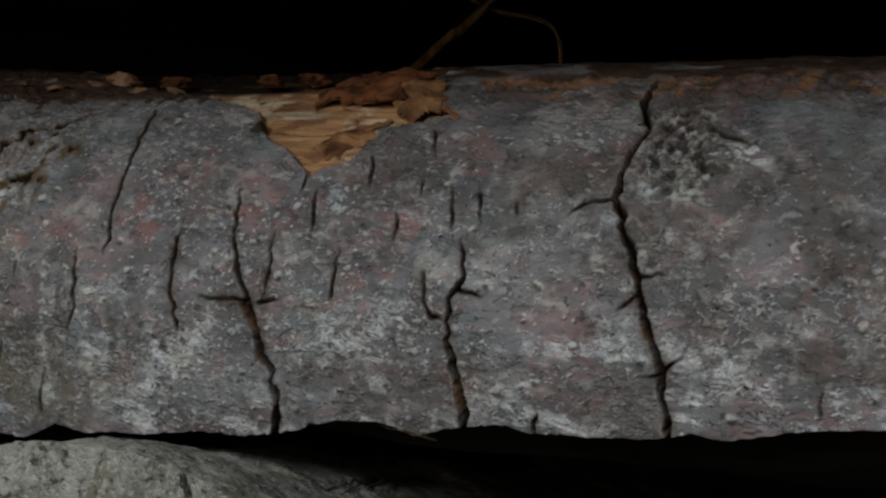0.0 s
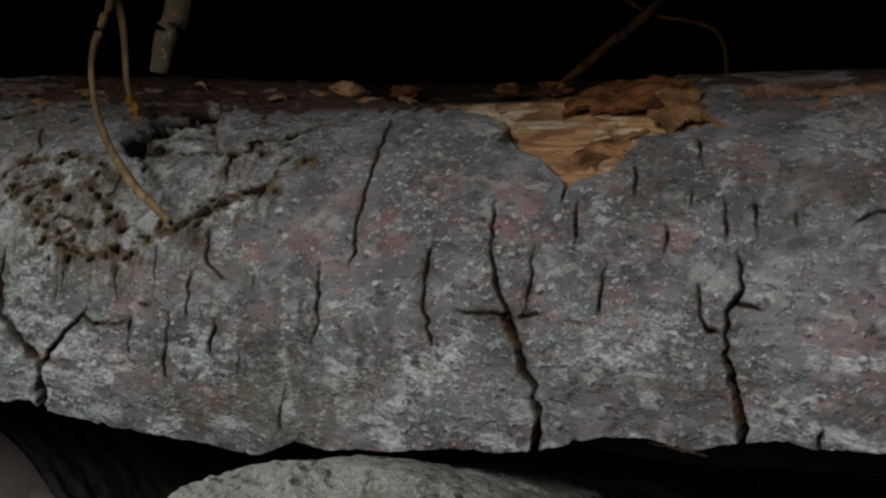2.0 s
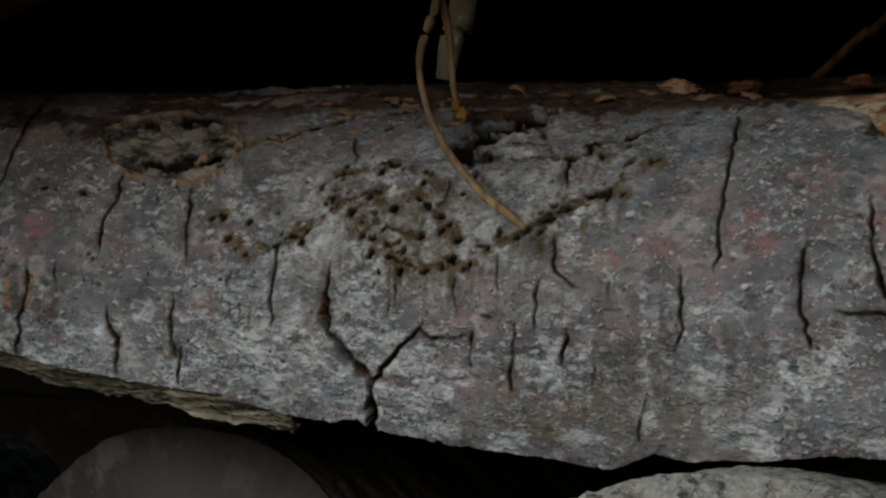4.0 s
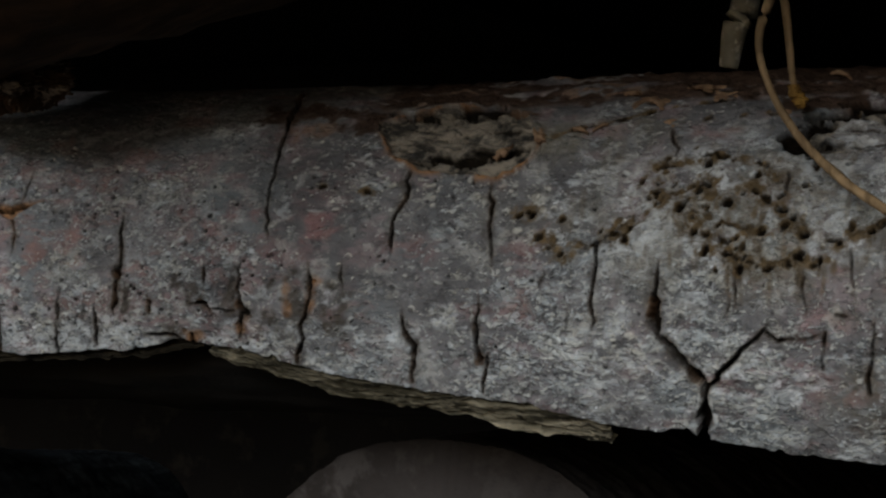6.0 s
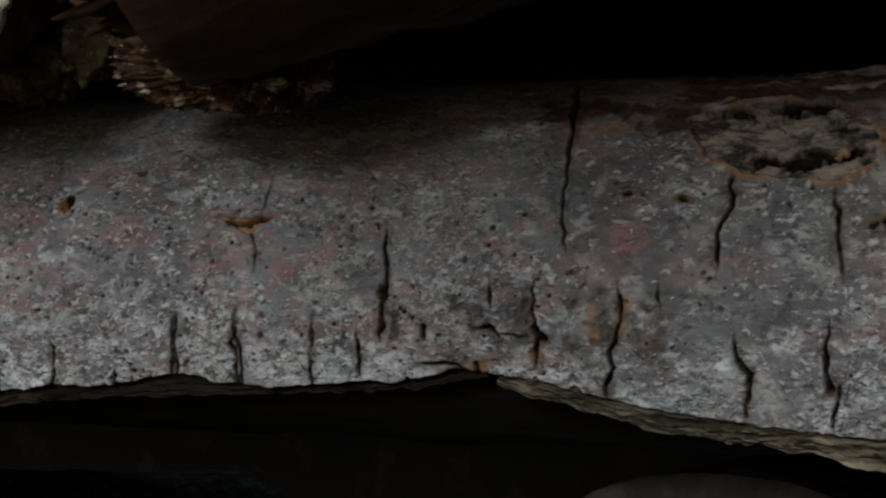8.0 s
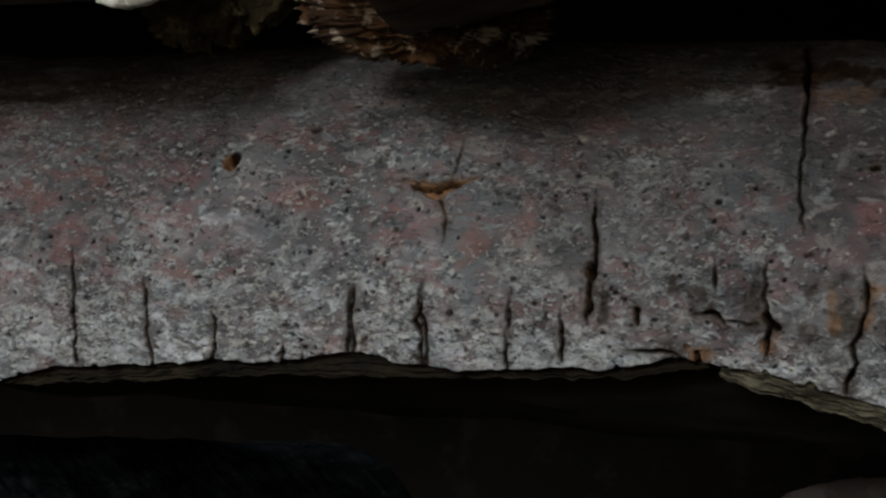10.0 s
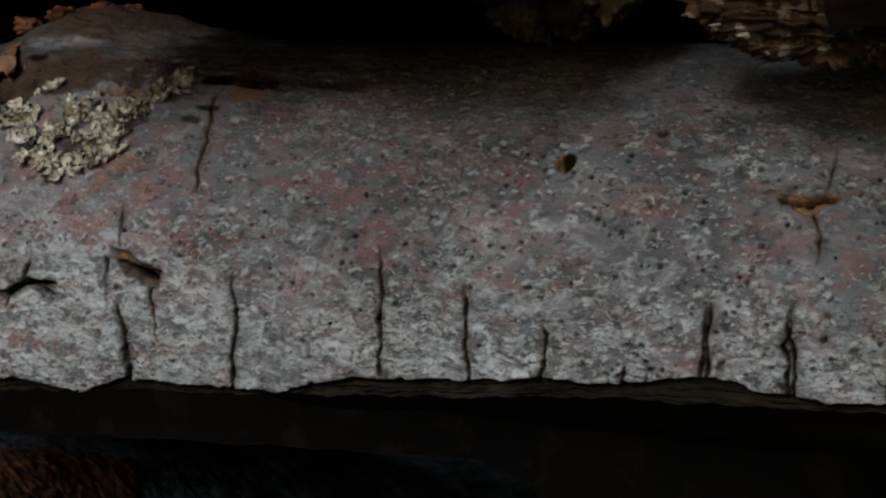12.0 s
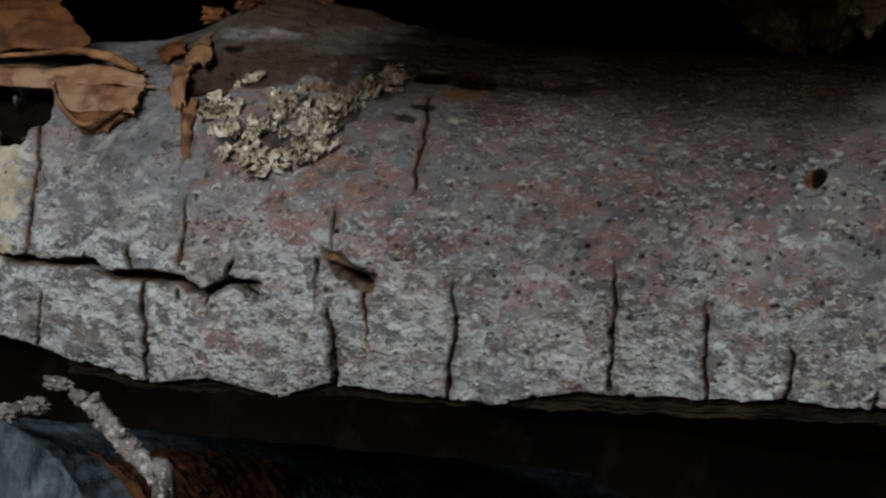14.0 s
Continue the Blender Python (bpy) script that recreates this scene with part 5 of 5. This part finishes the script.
for x, z, sd in ((92.2, 52.8, 2), (93.6, 50.8, 5)):
    chunk("seed_head", (x, 10.4, z), (2.0, 1.8, 1.9), M_SEED, seeding, sd, "withered ochre seed head", 0.9, 30, 2.5)
tagged(new("branch", tube("branch", ((59.6, 75.6, 66), (61.5, 75.6, 77.7), (64.4, 77, 90.5), (68, 80, 178)), (2.6, 3.6, 4.0, 4.2), M_STUB, 16, 0.1, 3)), "pale broken branch hanging behind the log", "branch")
tagged(new("twig", tube("twig", ((110, 235, 66), (130, 240, 84), (143.6, 240, 96.2), (154, 240, 104), (230, 240, 178)), (1.5, 1.8, 1.6, 1.8, 2.0), M_TWIG, 8, 0.15, 6)), "thin brown twig in the shade behind", "twig", "shaded twigs")
tagged(new("twig", tube("twig", ((60, 250, 176), (120, 250, 128), (142.8, 250, 112), (156.5, 250, 105.8), (179.8, 250, 97.8), (182, 250, 60)), (1.1, 1.2, 1.0, 1.0, 0.9), M_TWIG, 8, 0.15, 7)), "thin brown twig in the shade behind", "twig", "shaded twigs")

# ---- logs under and over it ----
def rough_log(name, p0, p1, r0, r1, material, seed, bumps=0.06, rings=90, sides=72):
    """A round log from p0 to p1 (mm), uneven, with closed ends."""
    a, b = Vector(p0), Vector(p1)
    d = (b - a).normalized()
    e = d.cross(Vector((0, 0, 1))).normalized()
    f = e.cross(d)
    t, ang = np.meshgrid(np.linspace(0, 1, rings), np.arange(sides) * 2 * np.pi / sides, indexing="ij")
    ln = (b - a).length
    cu, cv = np.cos(ang), np.sin(ang)
    nz = fbm(t * ln / 30 + cu * 1.2 + 50, cv * 1.2 + seed * 7 + t * ln / 60, 3, seed) - 0.5
    fine = fbm(t * ln / 5, ang * 6 + seed, 3, seed + 3) - 0.5
    grit = (fbm(t * ln / 2.2, ang * r0 / 2.0 + seed, 4, seed + 5) - 0.5) if rings > 200 else 0.0
    r = (r0 + (r1 - r0) * t) * (1 + bumps * 2 * nz) + 1.2 * fine + 1.6 * grit
    v = np.array(a) + (t * ln)[..., None] * np.array(d) + (r * cu)[..., None] * np.array(e) + (r * cv)[..., None] * np.array(f)
    v = np.concatenate([np.broadcast_to(np.array(a), (1, sides, 3)), v, np.broadcast_to(np.array(b), (1, sides, 3))])
    return new(name, sheet_mesh(name, v / 1000, len(v), sides, material, True))


tagged(rough_log("cross_log", (176, -34, -116), (200, 420, -170), 89, 92, M_GREY, 2, 0.03, 460, 400), "grey lichened log end that the fallen log rests on", "log", "logs beneath")
tagged(rough_log("cross_log", (-27, 78, -118), (28, 500, -142), 82, 84, M_DIM, 5, 0.03, 300, 300), "grey log beneath, dimmed in its colour for the shade", "log", "logs beneath")
tagged(rough_log("cross_log", (-376, 10, -94), (-352, 420, -138), 52, 54, M_BLUE, 8, 0.03, 260, 260), "blue-grey weathered log in the shade beneath", "log", "logs beneath")

# the rotten log that lies on top, broken off at one end
decayed = tagged(new("decayed_log"), "dark brown decayed log with a crumbling end, lying on top", "log")
body_log = rough_log("trunk", (-124, -44, 126), (330, 56, 224), 71, 69, M_DECAY, 4, 0.05, 120, 80)
body_log.parent = decayed
chunk("rotten_wood", (-114, -16, 61), (27, 24, 10), M_ROTWHITE, decayed, 3, "crumbling brown and white rotten wood", 0.6, 160)
chunk("rotten_wood", (-101, -18, 60), (14, 14, 9), M_ROTWHITE, decayed, 6, "crumbling brown and white rotten wood", 0.6, 80)
chunk("rotten_wood", (-131, -12, 64), (12, 16, 7), M_ROTWHITE, decayed, 9, "crumbling brown and white rotten wood", 0.6, 80)
for i in range(22):
    r_ = random.Random(40 + i)
    y = -78 + 5.0 * i
    z = 126 + math.sqrt(max(0, 68**2 - (y + 44) ** 2)) * -0.9
    part("fibre", tube("fibre", ((-112, y, z + 6), (-121, y - 1, z + r_.uniform(2, 5)), (-124 - r_.uniform(0, 7), y - 2, z + r_.uniform(-1, 7))), (1.6, 1.7, 0.5), M_DECAY, 7, 0.5, i, 5), decayed, "splintered dark brown wood fibre")
for x, y, z, sx, sy, sz, sd in ((-111, -24, 76, 4.5, 5, 10, 4), (-105, -26, 81, 7, 5, 7, 7), (-97, -28, 72, 9, 6, 5, 1)):
    chunk("rotten_wood", (x, y - 16, z), (sx, sy, sz), M_RUSTY, decayed, sd, "broken rust-brown slab of rotten wood", 0.7, 90, 2.5)
tagged(new("broken_branch", tube("broken_branch", ((-165, -60, 60.2), (-158, -60, 60.4), (-152, -58, 64), (-149, -52, 82), (-148, -45, 155)), (0.3, 2.0, 2.2, 2.6, 3.0), M_STUB, 10, 0.3, 4)), "pale broken branch tip under the decayed log", "branch")
tagged(rough_log("dark_log", (-290, -44, 113), (-166, -40, 112), 49, 48, M_DECAY, 10, 0.05), "dark brown log lying above in the shade", "log")
for x, y, z, sx, sz, sd in ((-172, 2, 66, 9, 9, 2), (-181, 0, 66, 8, 11, 4), (-190, 4, 72, 9, 9, 7), (-164, 6, 72, 8, 10, 1)):
    tagged(chunk("lichen_cushion", (x, y, z), (sx, 8, sz), M_MOSS, None, sd, "", 0.8, 48), "olive-brown lichen cushion on the log above", "lichen", "olive lichen cushions")

# what shows low down beside the thin end
crusted = tagged(new("crusted_twig"), "twig crusted with grey lichen, leaning under the log", "twig")
TWIG_WAY = ((-336, 1, -33.6), (-331.8, 1, -34.2), (-327.5, 1, -37.6), (-323.4, 1, -40.9), (-318.5, 1, -44.2), (-314.4, 1, -47.2), (-311, 1, -52), (-305, 4, -110))
part("stem", tube("stem", TWIG_WAY, (1.4, 2.0, 2.2, 2.2, 2.4, 2.4, 2.4, 2.4), M_CRUST, 14, 0.5, 9, 10, 9.0), crusted)
for i, (x, y, z) in enumerate(spline(TWIG_WAY[:7], 4)[::2]):
    q = random.Random(i)
    chunk("lichen_crust", (x + q.uniform(-1.5, 1.5), y - 1.2, z + q.uniform(-1.2, 1.8)), (q.uniform(1.6, 2.8), 1.6, q.uniform(1.4, 2.4)), M_CRUST, crusted, i % 9, "knobbly grey lichen crust", 0.9, 20)
for i, (x, z, sx, sz) in enumerate(((-351.5, -37.2, 5.2, 2.0), (-345.5, -31.2, 4.2, 1.6), (-359, -39.5, 4.0, 2.6))):
    tagged(chunk("bark_chip", (x, 7, z), (sx, 3, sz), M_CRUST, None, i + 2, "", 1.0, 44), "pale grey chip of bark under the log", "bark chip", "bark chips")
tagged(rough_log("brown_log", (-353, 30, -77), (-356, 130, -85), 27, 28, M_RED, 6, 0.08, 240, 240), "brown rotten log in the shade beneath", "log")

# ---- ground and added slabs that block light ----
def slab(name, x0, x1, y0, y1, z0, z1, material, label):
    bm = bmesh.new()
    bmesh.ops.create_cube(bm, size=1.0, matrix=Matrix.LocRotScale(((x0 + x1) / 2, (y0 + y1) / 2, (z0 + z1) / 2), None, (x1 - x0, y1 - y0, z1 - z0)))
    return tagged(new(name, bm_mesh(name, bm, material, False)), label, kind="structure")


slab("ground", -60, 60, -60, 60, -0.6, -0.24, M_SOIL, "dark leaf mould under the logs")
slab("shade_back", -1.6, 1.0, 0.901, 1.1, -0.25, 0.4, M_BLOCKER, "added near-black panel standing in for deep shade behind")
# unseen slabs; each front edge is set to shape light on the log
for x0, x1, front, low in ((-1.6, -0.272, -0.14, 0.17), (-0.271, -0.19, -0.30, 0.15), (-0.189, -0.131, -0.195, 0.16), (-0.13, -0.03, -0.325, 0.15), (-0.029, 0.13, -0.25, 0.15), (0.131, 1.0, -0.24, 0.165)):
    slab("light_block_top", x0, x1, front, 0.9, low, 0.4, M_BLOCKER, "added unseen slab that keeps light off the log's top")
slab("light_block_west", -1.6, -1.3, 0.0, 0.9, -0.25, 0.4, M_BLOCKER, "added unseen slab that blocks light from the side")
slab("light_block_east", 0.8, 1.0, -1.0, 0.9, -0.25, 0.4, M_BLOCKER, "added unseen slab that blocks light from the side")
